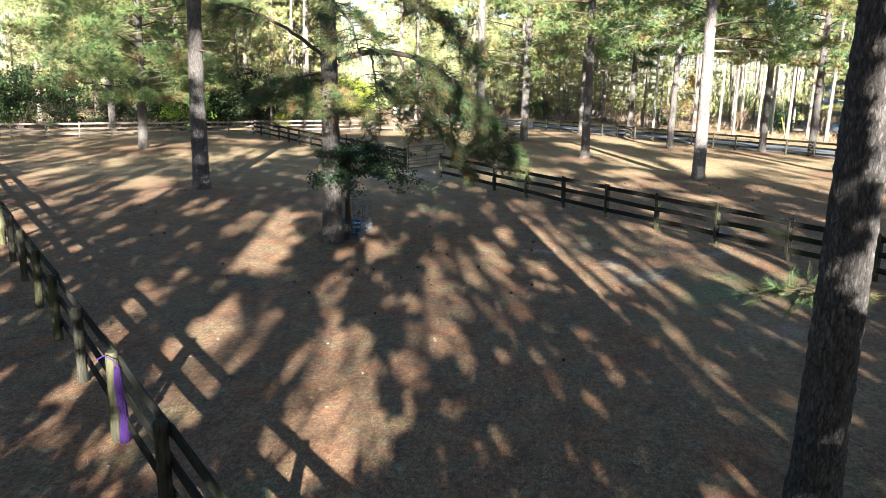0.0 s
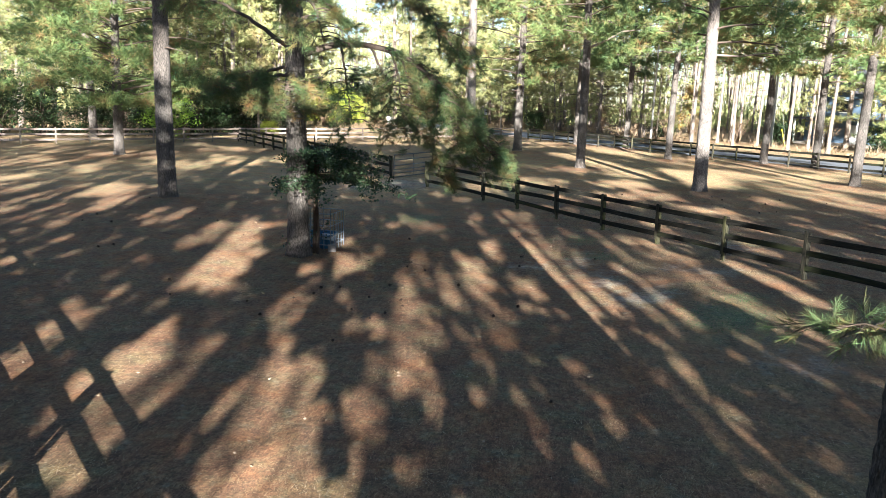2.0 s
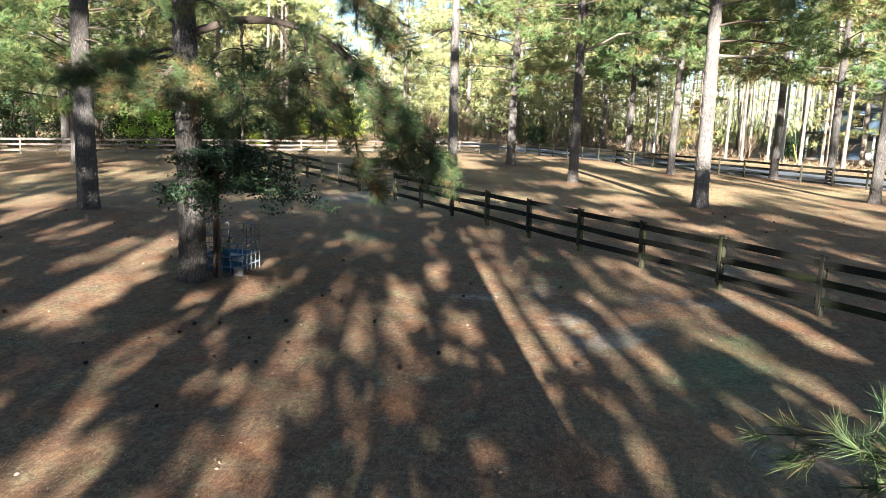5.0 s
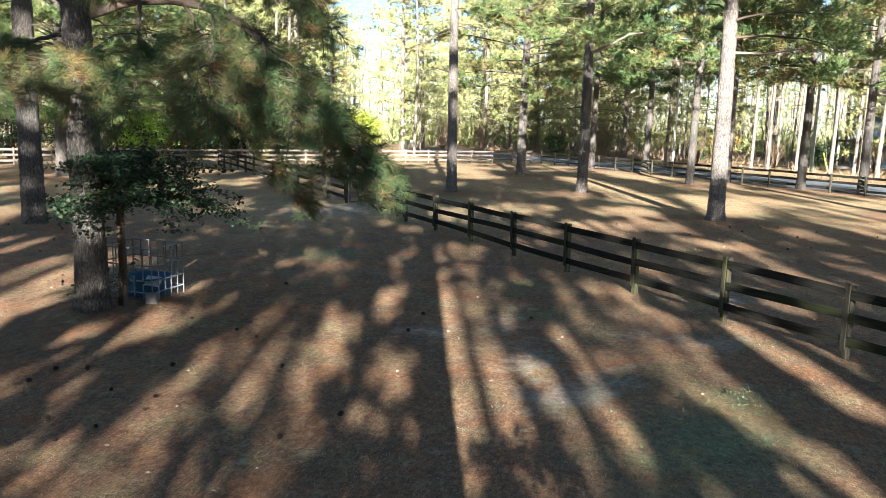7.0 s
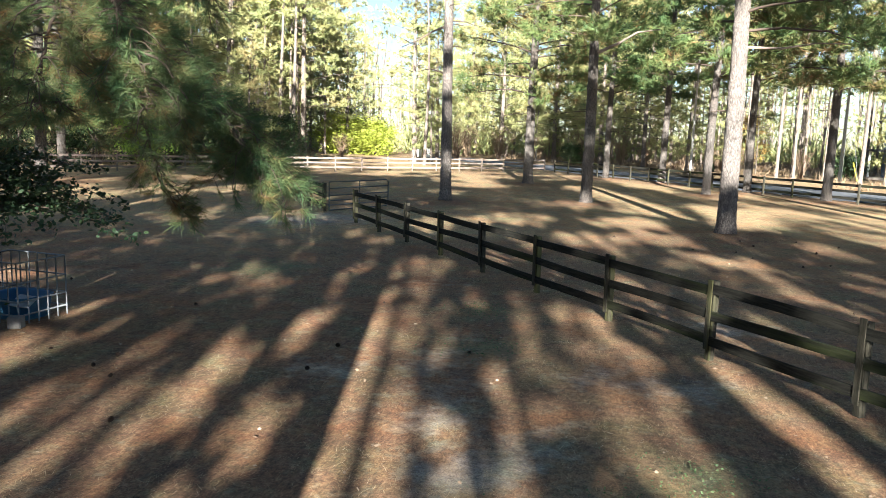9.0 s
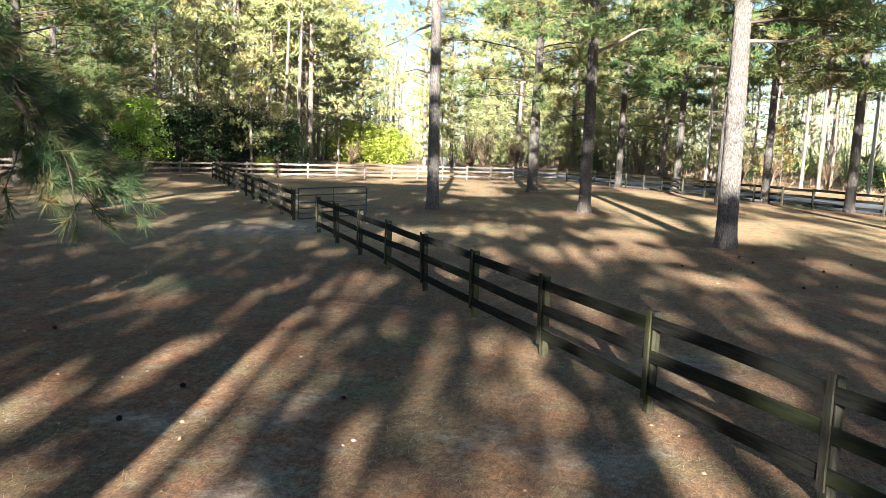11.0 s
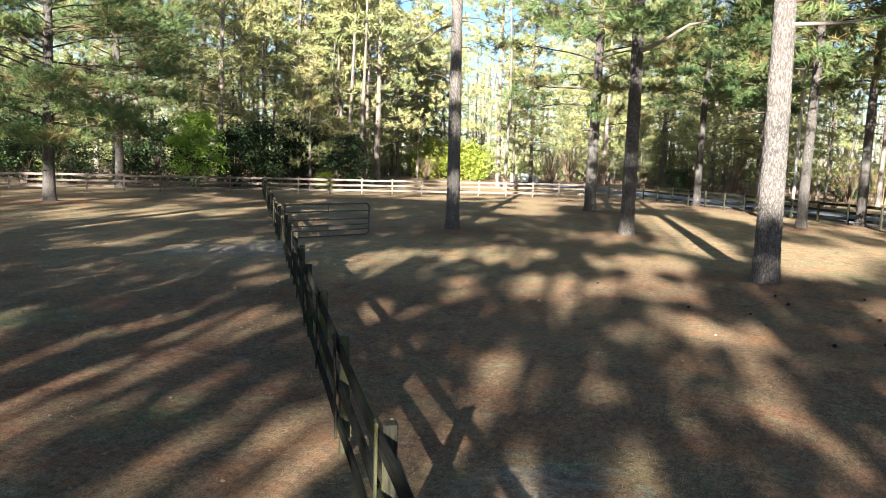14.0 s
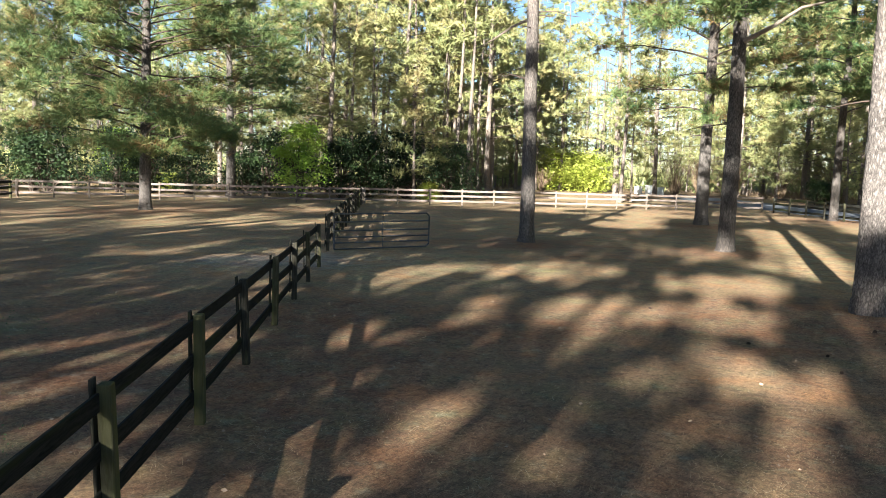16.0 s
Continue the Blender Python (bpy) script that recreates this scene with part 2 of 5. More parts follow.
def tube(geo, pts, radii, sides=6):
    """A round limb along pts."""
    pts, radii = np.asarray(pts, float), np.asarray(radii, float)
    tan = np.gradient(pts, axis=0)
    tan /= np.linalg.norm(tan, axis=1)[:, None] + 1e-9
    ref = np.where(np.abs(tan[:, 2:3]) > 0.9, np.array([[1.0, 0, 0]]), np.array([[0, 0, 1.0]]))
    a = np.cross(tan, ref)
    a /= np.linalg.norm(a, axis=1)[:, None] + 1e-9
    b = np.cross(tan, a)
    ang = np.linspace(0, 2 * math.pi, sides, endpoint=False)
    ring = a[:, None, :] * np.cos(ang)[None, :, None] + b[:, None, :] * np.sin(ang)[None, :, None]
    v = pts[:, None, :] + ring * radii[:, None, None]
    k, i = np.meshgrid(np.arange(len(pts) - 1), np.arange(sides), indexing="ij")
    j = (i + 1) % sides
    p, q, r, s = k * sides + i, k * sides + j, (k + 1) * sides + j, (k + 1) * sides + i
    f = np.concatenate([np.stack([p, q, r], -1).reshape(-1, 3), np.stack([p, r, s], -1).reshape(-1, 3)])
    geo.add(v, f)
    for base, turn in ((0, 1), ((len(pts) - 1) * sides, -1)):
        cap = np.array([[base, base + x, base + x + 1][::turn] for x in range(1, sides - 1)])
        geo.f.append(cap + geo.n - len(pts) * sides)


def unit(v):
    return v / (np.linalg.norm(v, axis=-1, keepdims=True) + 1e-9)


def blades(geo, at, axis, count, length, width, spread, r):
    """Needle tufts: thin triangles that radiate from each place round its axis."""
    n = len(at)
    c = np.repeat(at, count, 0)
    d = unit(np.repeat(unit(axis), count, 0) + spread * r.normal(size=(n * count, 3)))
    c = c - np.repeat(unit(axis), count, 0) * (r.random((n * count, 1)) * length * 0.7)
    w = unit(np.cross(d, r.normal(size=(n * count, 3)))) * (width / 2)
    tip = c + d * (length * (0.65 + 0.5 * r.random((n * count, 1))))
    tip[:, 2] -= 0.08 * length
    geo.add(np.stack([c - w, c + w, tip], 1).reshape(-1, 3), np.arange(3 * n * count))


def leaves(geo, at, size, r, flat=0.5):
    """Small broad leaves: a folded pair of triangles each."""
    n = len(at)
    d = unit(r.normal(size=(n, 3)) * np.array([1, 1, 1 - flat]))
    w = unit(np.cross(d, unit(r.normal(size=(n, 3)) * np.array([0.5, 0.5, 1])))) * 0.3
    s = size * (0.6 + 0.7 * r.random((n, 1)))
    v = np.stack([at, at + (d * 0.5 + w) * s, at + d * s, at + (d * 0.5 - w) * s], 1)
    k = 4 * np.arange(n)[:, None]
    geo.add(v.reshape(-1, 3), np.concatenate([k + [0, 1, 2], k + [0, 2, 3]]))


def trunk_geo(radius, height, seed, sides=20, rings=40, wander=0.12, rough=0.0, lean=(0, 0), top=0.22):
    """A tapered trunk with a flared foot, standing 0.15 m into the ground, and its centre line."""
    r = np.random.default_rng(seed)
    z = -0.15 + (height + 0.15) * np.linspace(0, 1, rings) ** 1.25
    ph = r.random(4) * 6.3
    u = np.clip(z / height, 0, 1)
    cx = wander * (np.sin(u * 5 + ph[0]) - math.sin(ph[0])) * u ** 0.5 + lean[0] * z
    cy = wander * (np.sin(u * 4 + ph[1]) - math.sin(ph[1])) * u ** 0.5 + lean[1] * z
    rad = radius * (1 - (1 - top) * u ** 1.15)
    ang = np.linspace(0, 2 * math.pi, sides, endpoint=False)
    flare = 0.42 * np.exp(-np.clip(z, 0, None) / 0.28)
    lobes = 1 + flare[:, None] * (0.75 + 0.25 * np.sin(ang * 4 + ph[2])[None, :])
    rr = rad[:, None] * lobes * (1 + 0.03 * np.sin(ang * 3 + ph[3])[None, :] + 0.02 * r.normal(size=(rings, sides)))
    if rough:
        for i in range(rings):
            for j in range(sides):
                q = Vector((math.cos(ang[j]) * radius * 13, math.sin(ang[j]) * radius * 13, z[i] * 4.2 + seed))
                q += 0.35 * noise.noise_vector(q * 1.7)
                d = noise.voronoi(q)[0]
                rr[i, j] += 0.7 * rough * (min(1.0, (d[1] - d[0]) * 2.4) - 0.5 + 0.8 * noise.noise(q * 2.3))
    v = np.stack([cx[:, None] + rr * np.cos(ang), cy[:, None] + rr * np.sin(ang), np.repeat(z[:, None], sides, 1)], -1)
    k, i = np.meshgrid(np.arange(rings - 1), np.arange(sides), indexing="ij")
    j = (i + 1) % sides
    p, q, s, t = k * sides + i, k * sides + j, (k + 1) * sides + j, (k + 1) * sides + i
    g = Geo()
    g.add(v, np.concatenate([np.stack([p, q, s], -1).reshape(-1, 3), np.stack([p, s, t], -1).reshape(-1, 3)]))
    return g, np.stack([cx, cy, z], 1), rad


def limb_path(start, az, length, rise, droop, r, n=7):
    u = np.linspace(0, 1, n)
    bend = 0.25 * r.normal()
    d = np.stack([np.cos(az + bend * u), np.sin(az + bend * u), np.zeros(n)], 1)
    p = start + d * (u * length)[:, None]
    p[:, 2] += rise * length * u - droop * length * u ** 2
    return p + 0.02 * length * r.normal(size=(n, 3)) * u[:, None]


def crown_geo(line, rad, base, height, reach, limbs, seed, needle=0.3, width=0.02, count=22, per_limb=14, dead=4, fine=True):
    """Limbs up the trunk with pads of needle tufts towards their ends."""
    r = np.random.default_rng(seed)
    wood, green = Geo(), Geo()
    at, ax = [], []
    near_in = 0.25
    for i in range(limbs):
        u = (i + r.random()) / limbs
        z = base + (height - base) * u ** 0.95
        start = np.array([np.interp(z, line[:, 2], line[:, 0]), np.interp(z, line[:, 2], line[:, 1]), z])
        rt = np.interp(z, line[:, 2], rad)
        az = i * 2.4 + r.normal() * 0.5
        length = reach * (0.35 + 0.65 * (1 - u) ** 0.6) * (0.6 + 0.5 * r.random()) * (0.75 + 0.25 * min(1, u * 6))
        p = limb_path(start, az, length, 0.25 + 0.35 * u + 0.1 * r.normal(), 0.25 - 0.2 * u, r)
        pw = p if fine else p[::3]
        tube(wood, pw, np.linspace(max(0.03, rt * 0.22), 0.012, len(pw)), 4 if fine else 3)
        pads = 3 + int(length > 2.2) + int(length > 4)
        for k in range(pads):
            s = 0.4 + 0.6 * (k + 0.3 + 0.6 * r.random()) / pads if fine else near_in + (1 - near_in) * (k + r.random()) / pads
            q = np.array([np.interp(s, np.linspace(0, 1, len(p)), p[:, c]) for c in range(3)])
            side = az + (-1) ** k * (0.35 + 0.7 * r.random())
            tl = length * 0.3 * (1.2 - 0.75 * s) * (0.5 + r.random())
            tip = q + np.array([math.cos(side), math.sin(side), 0.1 + 0.3 * r.random()]) * tl
            if fine:
                tube(wood, [q, (q + tip) / 2 + [0, 0, -0.03 * tl], tip], [0.018, 0.012, 0.007], 3)
            number = max(3, round(3 * per_limb / pads))
            wide = 0.2 + 0.085 * length
            place = tip + r.normal(size=(number, 3)) * [wide, wide, 0.3 * wide]
            place[:, 2] += 0.12 * wide - 0.25 * np.hypot(place[:, 0] - tip[0], place[:, 1] - tip[1])
            at.extend(place)
            ax.extend((place - tip) / (wide + 1e-6) * 0.7 + [0.4 * math.cos(side), 0.4 * math.sin(side), 0.75])
        at.append(p[-1])
        ax.append(p[-1] - p[-2])
    for i in range(dead):
        z = base * (0.55 + 0.4 * r.random())
        start = np.array([np.interp(z, line[:, 2], line[:, 0]), np.interp(z, line[:, 2], line[:, 1]), z])
        p = limb_path(start, r.random() * 6.3, 0.5 + 1.3 * r.random(), 0.1, 0.2, r, 5)
        tube(wood, p, np.linspace(0.03, 0.008, len(p)), 4 if fine else 3)
    at, ax = np.array(at), np.array(ax)
    blades(green, at, ax, count, needle, width, 0.75, r)
    return wood, green


def pine(x, y, radius, height, base, reach, seed, label, limbs=44, needle=0.5, width=0.05, count=15, per_limb=13, rough=0.0,
         sides=20, rings=40, lean=(0, 0), wander=0.12, leafage=None, bark=None, dead=4, group="pines of the paddock"):
    g, line, rad = trunk_geo(radius, height, seed, sides, rings, wander, rough, lean)
    tree = thing("pine_tree", pose(x, y, 0), label, "pine tree", group)
    child("trunk", g.mesh("pine_trunk", bark or BARK, True), tree)
    wood, green = crown_geo(line, rad, base, height, reach, limbs, seed + 100, needle, width, count, per_limb, dead, sides > 12)
    tagged(child("branchwork", wood.mesh("pine_limbs", TWIG, True), tree), kind="stuff")
    tagged(child("crown", green.mesh("pine_crown", leafage or NEEDLES), tree), kind="stuff")
    return tree


# ---- ground, road ----
MOUNDS = [(-14.1, 23.1, 2.3, 0.2), (-6.0, 14.9, 1.5, 0.1), (7.16, 33.6, 1.9, 0.1), (1.84, 43.9, 1.7, 0.1), (-4.72, 41.35, 1.4, 0.08),
          (-2.8, 57.5, 1.9, 0.1), (-26.6, 40.0, 2.4, 0.14), (3.12, 2.5, 1.3, 0.08), (8.5, 54.0, 1.8, 0.1), (15.0, 53.2, 1.8, 0.1),
          (16.1, 39.2, 1.8, 0.1), (17.8, 51.0, 1.7, 0.1), (2.1, 69.5, 1.8, 0.1), (11.4, 57.9, 1.6, 0.1), (6.4, 65.5, 1.6, 0.1)]
SAND = [(-6.4, 31.6, 1.6), (-8.2, 30.4, 1.5), (-7.4, 32.6, 1.0), (1.8, 14.2, 0.5), (2.4, 13.0, 0.55), (1.5, 15.2, 0.45), (2.1, 12.6, 0.4), (4.6, 16.1, 0.6), (3.0, 13.8, 0.45),
        (-0.2, 15.6, 0.5), (3.4, 16.3, 0.5), (1.3, 16.4, 0.5), (1.4, 17.6, 0.35), (5.6, 19.8, 0.7), (-0.3, 21.6, 0.4), (4.6, 9.4, 0.6)]
WEEDS = [(4.2, 12.3, 0.9), (3.8, 11.2, 0.8), (4.6, 13.4, 0.5), (1.7, 17.2, 0.6), (1.3, 19.5, 0.6), (-4.4, 22.0, 0.9)]


def rise_at(x, y):
    """Height of the ground: straw mounds round the trees and small unevenness."""
    z = 0.0
    for mx, my, mr, mh in MOUNDS:
        d = math.hypot(x - mx, y - my) / mr
        if d < 2:
            z += mh * math.exp(-2.2 * d * d)
    return z + 0.035 * noise.noise((x * 0.35, y * 0.35, 1.3)) + 0.015 * noise.noise((x * 1.7, y * 1.7, 4.1))


def fade(a, edge, soft):
    """1 below the edge, 0 above it, smoothly."""
    return 0.5 - 0.5 * math.tanh((a - edge) / (2 * soft))


def build_ground():
    n = 224
    u = np.linspace(-1, 1, n)
    span = np.sinh(u * 5.0) / math.sinh(5.0)
    xs, ys = -3 + 900 * span, 22 + 900 * span
    verts, straw, sand, green = [], [], [], []
    for y in ys:
        for x in xs:
            near = abs(x) < 120 and abs(y) < 160
            verts.append((x, y, rise_at(x, y) if near else 0.0))
            s = 0.08 + 0.4 * fade(y, 29, 3.5) + 0.16 * fade(y, 24, 2.0) + 0.4 * noise.noise((x * 0.12, y * 0.12, 7.7)) + 0.15 * noise.noise((x * 0.6, y * 0.6, 2.7))
            for mx, my, mr, mh in MOUNDS:
                d = math.hypot(x - mx, y - my) / mr
                s += 0.95 * math.exp(-1.1 * d * d) if d < 3 else 0
            s += 0.34 * fade(x, -1.0, 1.2) * fade(y, 19, 2)
            straw.append(s)
            sand.append(sum(0.42 * math.exp(-1.3 * ((x - a) ** 2 + (y - b) ** 2) / (c * c)) for a, b, c in SAND) if near else 0)
            green.append(sum(0.36 * math.exp(-1.3 * ((x - a) ** 2 + (y - b) ** 2) / (c * c)) for a, b, c in WEEDS) if near else 0)
    faces = [(j * n + i, j * n + i + 1, (j + 1) * n + i + 1, (j + 1) * n + i) for j in range(n - 1) for i in range(n - 1)]
    me = bpy.data.meshes.new("ground")
    me.from_pydata(verts, [], faces)
    for name, values in (("straw", straw), ("sand", sand), ("green", green)):
        me.attributes.new(name, "FLOAT", "POINT").data.foreach_set("value", np.array(values, np.float32))
    for p in me.polygons:
        p.use_smooth = True
    me.materials.append(GROUND)
    return tagged(new("ground", me), "dry winter grass covered with brown pine straw", "ground", kind="structure")


build_ground()


def strip(name, start, ang, length, off0, off1, z, mat, label, category):
    """A long flat slab beside a line, with uneven edges."""
    bm = bmesh.new()
    d, nrm = Vector((math.cos(ang), math.sin(ang), 0)), Vector((-math.sin(ang), math.cos(ang), 0))
    rows = []
    for i in range(121):
        s = length * i / 120
        a, b = off0 + 0.12 * noise.noise((s * 0.5, 0, 0)), off1 + 0.12 * noise.noise((s * 0.5, 9, 0))
        p = Vector(start) + d * s
        rows.append([bm.verts.new((*(p + nrm * o).xy, h)) for o, h in ((a, z - 0.15), (a, z), ((a + b) / 2, z + 0.05), (b, z), (b, z - 0.15))])
    for r0, r1 in zip(rows, rows[1:]):
        for k in range(4):
            bm.faces.new((r0[k], r1[k], r1[k + 1], r0[k + 1]))
    bmesh.ops.recalc_face_normals(bm, faces=bm.faces)
    me = bpy.data.meshes.new(name)
    bm.to_mesh(me)
    bm.free()
    me.materials.append(mat)
    return tagged(new(name, me), label, category, kind="structure")


ROAD_ANG = -0.911
strip("road", (-25.0, 105.3, 0), ROAD_ANG, 190, 1.6, 8.6, 0.06, ASPHALT, "grey asphalt road in shade beyond the fence", "road")


# ---- fences ----
def board(name, sx, sy, sz, mat, r, warp=0.0, bevel=0.008):
    """A sawn board or post about its own centre, edges eased, slightly bowed."""
    bm = bmesh.new()
    bmesh.ops.create_cube(bm, size=1)
    for v in bm.verts:
        v.co = Vector((v.co.x * sx, v.co.y * sy, v.co.z * sz))
    bmesh.ops.bevel(bm, geom=[e for e in bm.edges], offset=bevel, segments=1, affect="EDGES")
    long = max(range(3), key=lambda k: (sx, sy, sz)[k])
    if warp:
        half = (sx, sy, sz)[long] / 2
        cuts = [e for e in bm.edges if abs(e.verts[0].co[long] - e.verts[1].co[long]) > half]
        bmesh.ops.subdivide_edges(bm, edges=cuts, cuts=2)
        k, q = r.normal() * warp, r.normal() * warp
        for v in bm.verts:
            u = v.co[long] / half
            v.co.z += k * (1 - u * u) if long != 2 else 0
            v.co.y += q * (1 - u * u)
    me = bpy.data.meshes.new(name)
    bm.to_mesh(me)
    bm.free()
    me.materials.append(mat)
    return me


def round_post(name, radius, height, mat, r, sides=12):
    bm = bmesh.new()
    rows = []
    for z, k in ((-0.1, 1.04), (0.3, 1.02), (0.7, 1.0), (height - 0.015, 0.98), (height, 0.9)):
        rows.append([bm.verts.new((radius * k * (1 + 0.04 * r.normal()) * math.cos(a), radius * k * (1 + 0.04 * r.normal()) * math.sin(a), z))
                     for a in np.linspace(0, 2 * math.pi, sides, endpoint=False)])
    for a, b in zip(rows, rows[1:]):
        for i in range(sides):
            bm.faces.new((a[i], a[(i + 1) % sides], b[(i + 1) % sides], b[i]))
    bm.faces.new(rows[-1])
    me = bpy.data.meshes.new(name)
    bm.to_mesh(me)
    bm.free()
    me.materials.append(mat)
    return me


HEIGHTS = (0.3, 0.69, 1.055)


def fence(start, ang, bays, spacing, label, rail_mat, post_mat, side=1, battens=True, round_posts=False, seed=1, post_h=1.17, first=0):
    """Posts and three boards a bay; side: on which side of the posts the boards are nailed."""
    r = np.random.default_rng(seed)
    f = thing("fence", pose(*start, 0, 0, 0, math.degrees(ang)), label, "fence", "paddock fences")
    posts = [round_post("fence_post", 0.075, post_h, post_mat, r) if round_posts else board("fence_post", 0.105, 0.1, post_h + 0.1, post_mat, r) for _ in range(3)]
    rails = [board("fence_rail", spacing - 0.012, 0.028, 0.142, rail_mat, r, 0.005, 0.004) for _ in range(4)]
    covers = [board("fence_batten", 0.095, 0.022, post_h - 0.12, post_mat, r, 0, 0.004) for _ in range(2)]
    for k in range(first, bays + 1):
        lean = pose(0, 0, 0, r.normal() * 0.9, r.normal() * 0.9, r.normal() * 3)
        h = 0 if round_posts else (post_h - 0.1) / 2
        child("post", posts[k % 3], f, pose(k * spacing, 0, 0) @ lean @ pose(0, 0, h + r.normal() * 0.012))
        if battens:
            child("batten", covers[k % 2], f, pose(k * spacing, side * 0.092, 0) @ lean @ pose(0, 0, (post_h - 0.12) / 2 + 0.16))
        if k < bays:
            for z in HEIGHTS:
                a, b = z + r.normal() * 0.013, z + r.normal() * 0.013
                off = side * (0.066 if not round_posts else 0.092)
                child("rail", rails[int(r.integers(4))], f,
                      pose((k + 0.5) * spacing, off, (a + b) / 2, 0, -math.degrees(math.atan2(b - a, spacing)), 0))
    return f


MAIN = math.atan2(1.925, -1.515)
fence((3.507 - 7 * math.cos(MAIN) * 2.44, 19.666 - 7 * math.sin(MAIN) * 2.44), MAIN, 13, 2.435, "dark weathered three-board wooden fence with mossy posts beside the gate", DARK_RAIL, DARK_POST, 1, seed=3)
fence((-7.88, 33.97), math.atan2(23.0, -18.4), 12, 2.455, "dark weathered three-board fence running from gate to back fence", DARK_RAIL, DARK_POST, 1, seed=5)
fence((-26.3, 57.25), 0.746, 13, 2.35, "sunlit grey weathered board fence along the back", GREY_RAIL, GREY_POST, -1, seed=8)
fence((-26.0, 56.7), 3.853, 10, 2.301, "sunlit grey weathered board fence along the back", GREY_RAIL, GREY_POST, 1, seed=9)
fence((-43.4, 41.6), 3.853, 8, 2.301, "sunlit grey weathered board fence along the back", GREY_RAIL, GREY_POST, 1, seed=10)
fence((6.8 - 0.613 * 15.54, 64.2 + 0.79 * 15.54), ROAD_ANG, 26, 2.22, "black weathered three-board fence along the road", DARK_RAIL, DARK_POST, 1, battens=False, seed=11)
LEFT = math.atan2(0.716, -0.698)
fence((-3.5 + 5 * 0.698 * 2.28, 1.2 - 5 * 0.716 * 2.28), LEFT, 29, 2.28, "dark weathered board fence on round mossy log posts", DARK_RAIL, DARK_POST, -1, battens=False, round_posts=True, seed=13)


# ---- gate ----
def tube_gate(hinge, far, label):
    """A tubular steel farm gate, swung open."""
    hinge, far = Vector(hinge), Vector(far)
    d = far - hinge
    w = d.length
    g = thing("farm_gate", Matrix.Translation(hinge) @ pose(0, 0, 0, 0, 0, math.degrees(math.atan2(d.y, d.x))), label, "gate")
    z0, z1, r = 0.06, 1.19, 0.026
    loop = [(0, z0), (0, z1), (w - 0.1, z1), (w, z1 - 0.1), (w, z0 + 0.1), (w - 0.1, z0), (0, z0)]
    geo = Geo()
    for (xa, za), (xb, zb) in zip(loop, loop[1:]):
        tube(geo, [(xa, 0, za), (xb, 0, zb)], [r, r], 8)
    child("gate_frame", geo.mesh("gate_frame", GATE_STEEL, True), g)
    for z in (0.26, 0.44, 0.65, 0.93):
        geo = Geo()
        tube(geo, [(0.02, 0, z), (w - 0.01, 0, z)], [0.024, 0.024], 8)
        child("bar", geo.mesh("gate_bar", GATE_STEEL, True), g)
    for x in (w / 2,):
        geo = Geo()
        tube(geo, [(x, 0.03, z0), (x, 0.03, z1)], [0.012, 0.012], 6)
        child("upright", geo.mesh("gate_upright", GATE_STEEL, True), g)
    for z in (0.3, 1.0):
        geo = Geo()
        tube(geo, [(-0.14, 0, z), (0.03, 0, z)], [0.014, 0.014], 6)
        child("hinge", geo.mesh("gate_hinge", GATE_STEEL, True), g)
    return g


tube_gate((-7.78, 34.15, 0), (-6.33, 37.3, 0), "grey tubular steel farm gate standing open")

# ---- trees ----
# sunny strips of the paddock floor: metres along the light and across it at the far end, half width there, the same at the near end, share of sun
SUN_NEAR_FENCE = [(8.2, -1.66, 0.62, 3.1, -1.56, 0.76, 0.75), (10, -4.18, 0.37, 6.3, -3.54, 0.36, 0.74), (8.3, -4.32, 0.42, 4.8, -3.84, 0.48, 0.74),
                  (8.9, -5.85, 0.24, 7.5, -5.63, 0.26, 0.57), (21.5, -4.33, 0.47, 13.4, -4.07, 0.49, 1), (19.8, -5.26, 0.44, 17.5, -5.47, 0.4, 0.41),
                  (11.6, -2, 0.36, 10.2, -2.1, 0.33, 0.41), (16.4, -0.82, 0.47, 14.9, -1.03, 0.44, 0.49), (16, 0.82, 0.35, 6.2, -0.44, 0.25, 0.49)]
SUN_NEAR_WALK = [(14.6, 1.16, 0.29, 7.1, 0.33, 0.36, 0.66), (16, 1.92, 0.32, 9.2, 1.43, 0.27, 0.66), (23.7, 4.26, 0.44, 21.2, 4.53, 0.5, 0.66),
                 (6.2, -5.51, 0.23, 4.6, -5.37, 0.3, 0.74), (4.5, -4.38, 0.4, 3.4, -4.32, 0.35, 0.57), (7.2, 4.22, 0.38, 4.2, 4.28, 0.33, 0.22),
                 (4.5, 5.34, 0.15, 3.9, 4.83, 0.18, 0.74), (11.5, -5.91, 0.35, 9.9, -5.6, 0.31, 0.33), (9.8, -3.18, 0.32, 7.4, -3.3, 0.27, 0.29)]
SUN_MIDDLE_LEFT = [(15.3, 0.55, 0.18, 11.1, 0.28, 0.32, 0.57), (13.8, 1.26, 0.08, 11.4, 1.07, 0.12, 0.42), (15, 2.05, 0.36, 9.9, 1.87, 0.31, 0.53),
                   (14.5, 2.99, 0.17, 11.5, 2.95, 0.19, 0.42), (19, 4, 0.3, 9.8, 3.86, 0.18, 1), (14, 4.52, 0.29, 10.3, 4.36, 0.25, 1),
                   (13.5, 5.17, 0.16, 10, 5.11, 0.21, 0.57), (15.3, 6.19, 0.28, 10, 5.64, 0.3, 0.53), (17.2, 6.45, 0.19, 12.7, 6.95, 0.23, 0.57),
                   (17.5, 7.17, 0.28, 10.2, 7.5, 0.37, 0.53)]
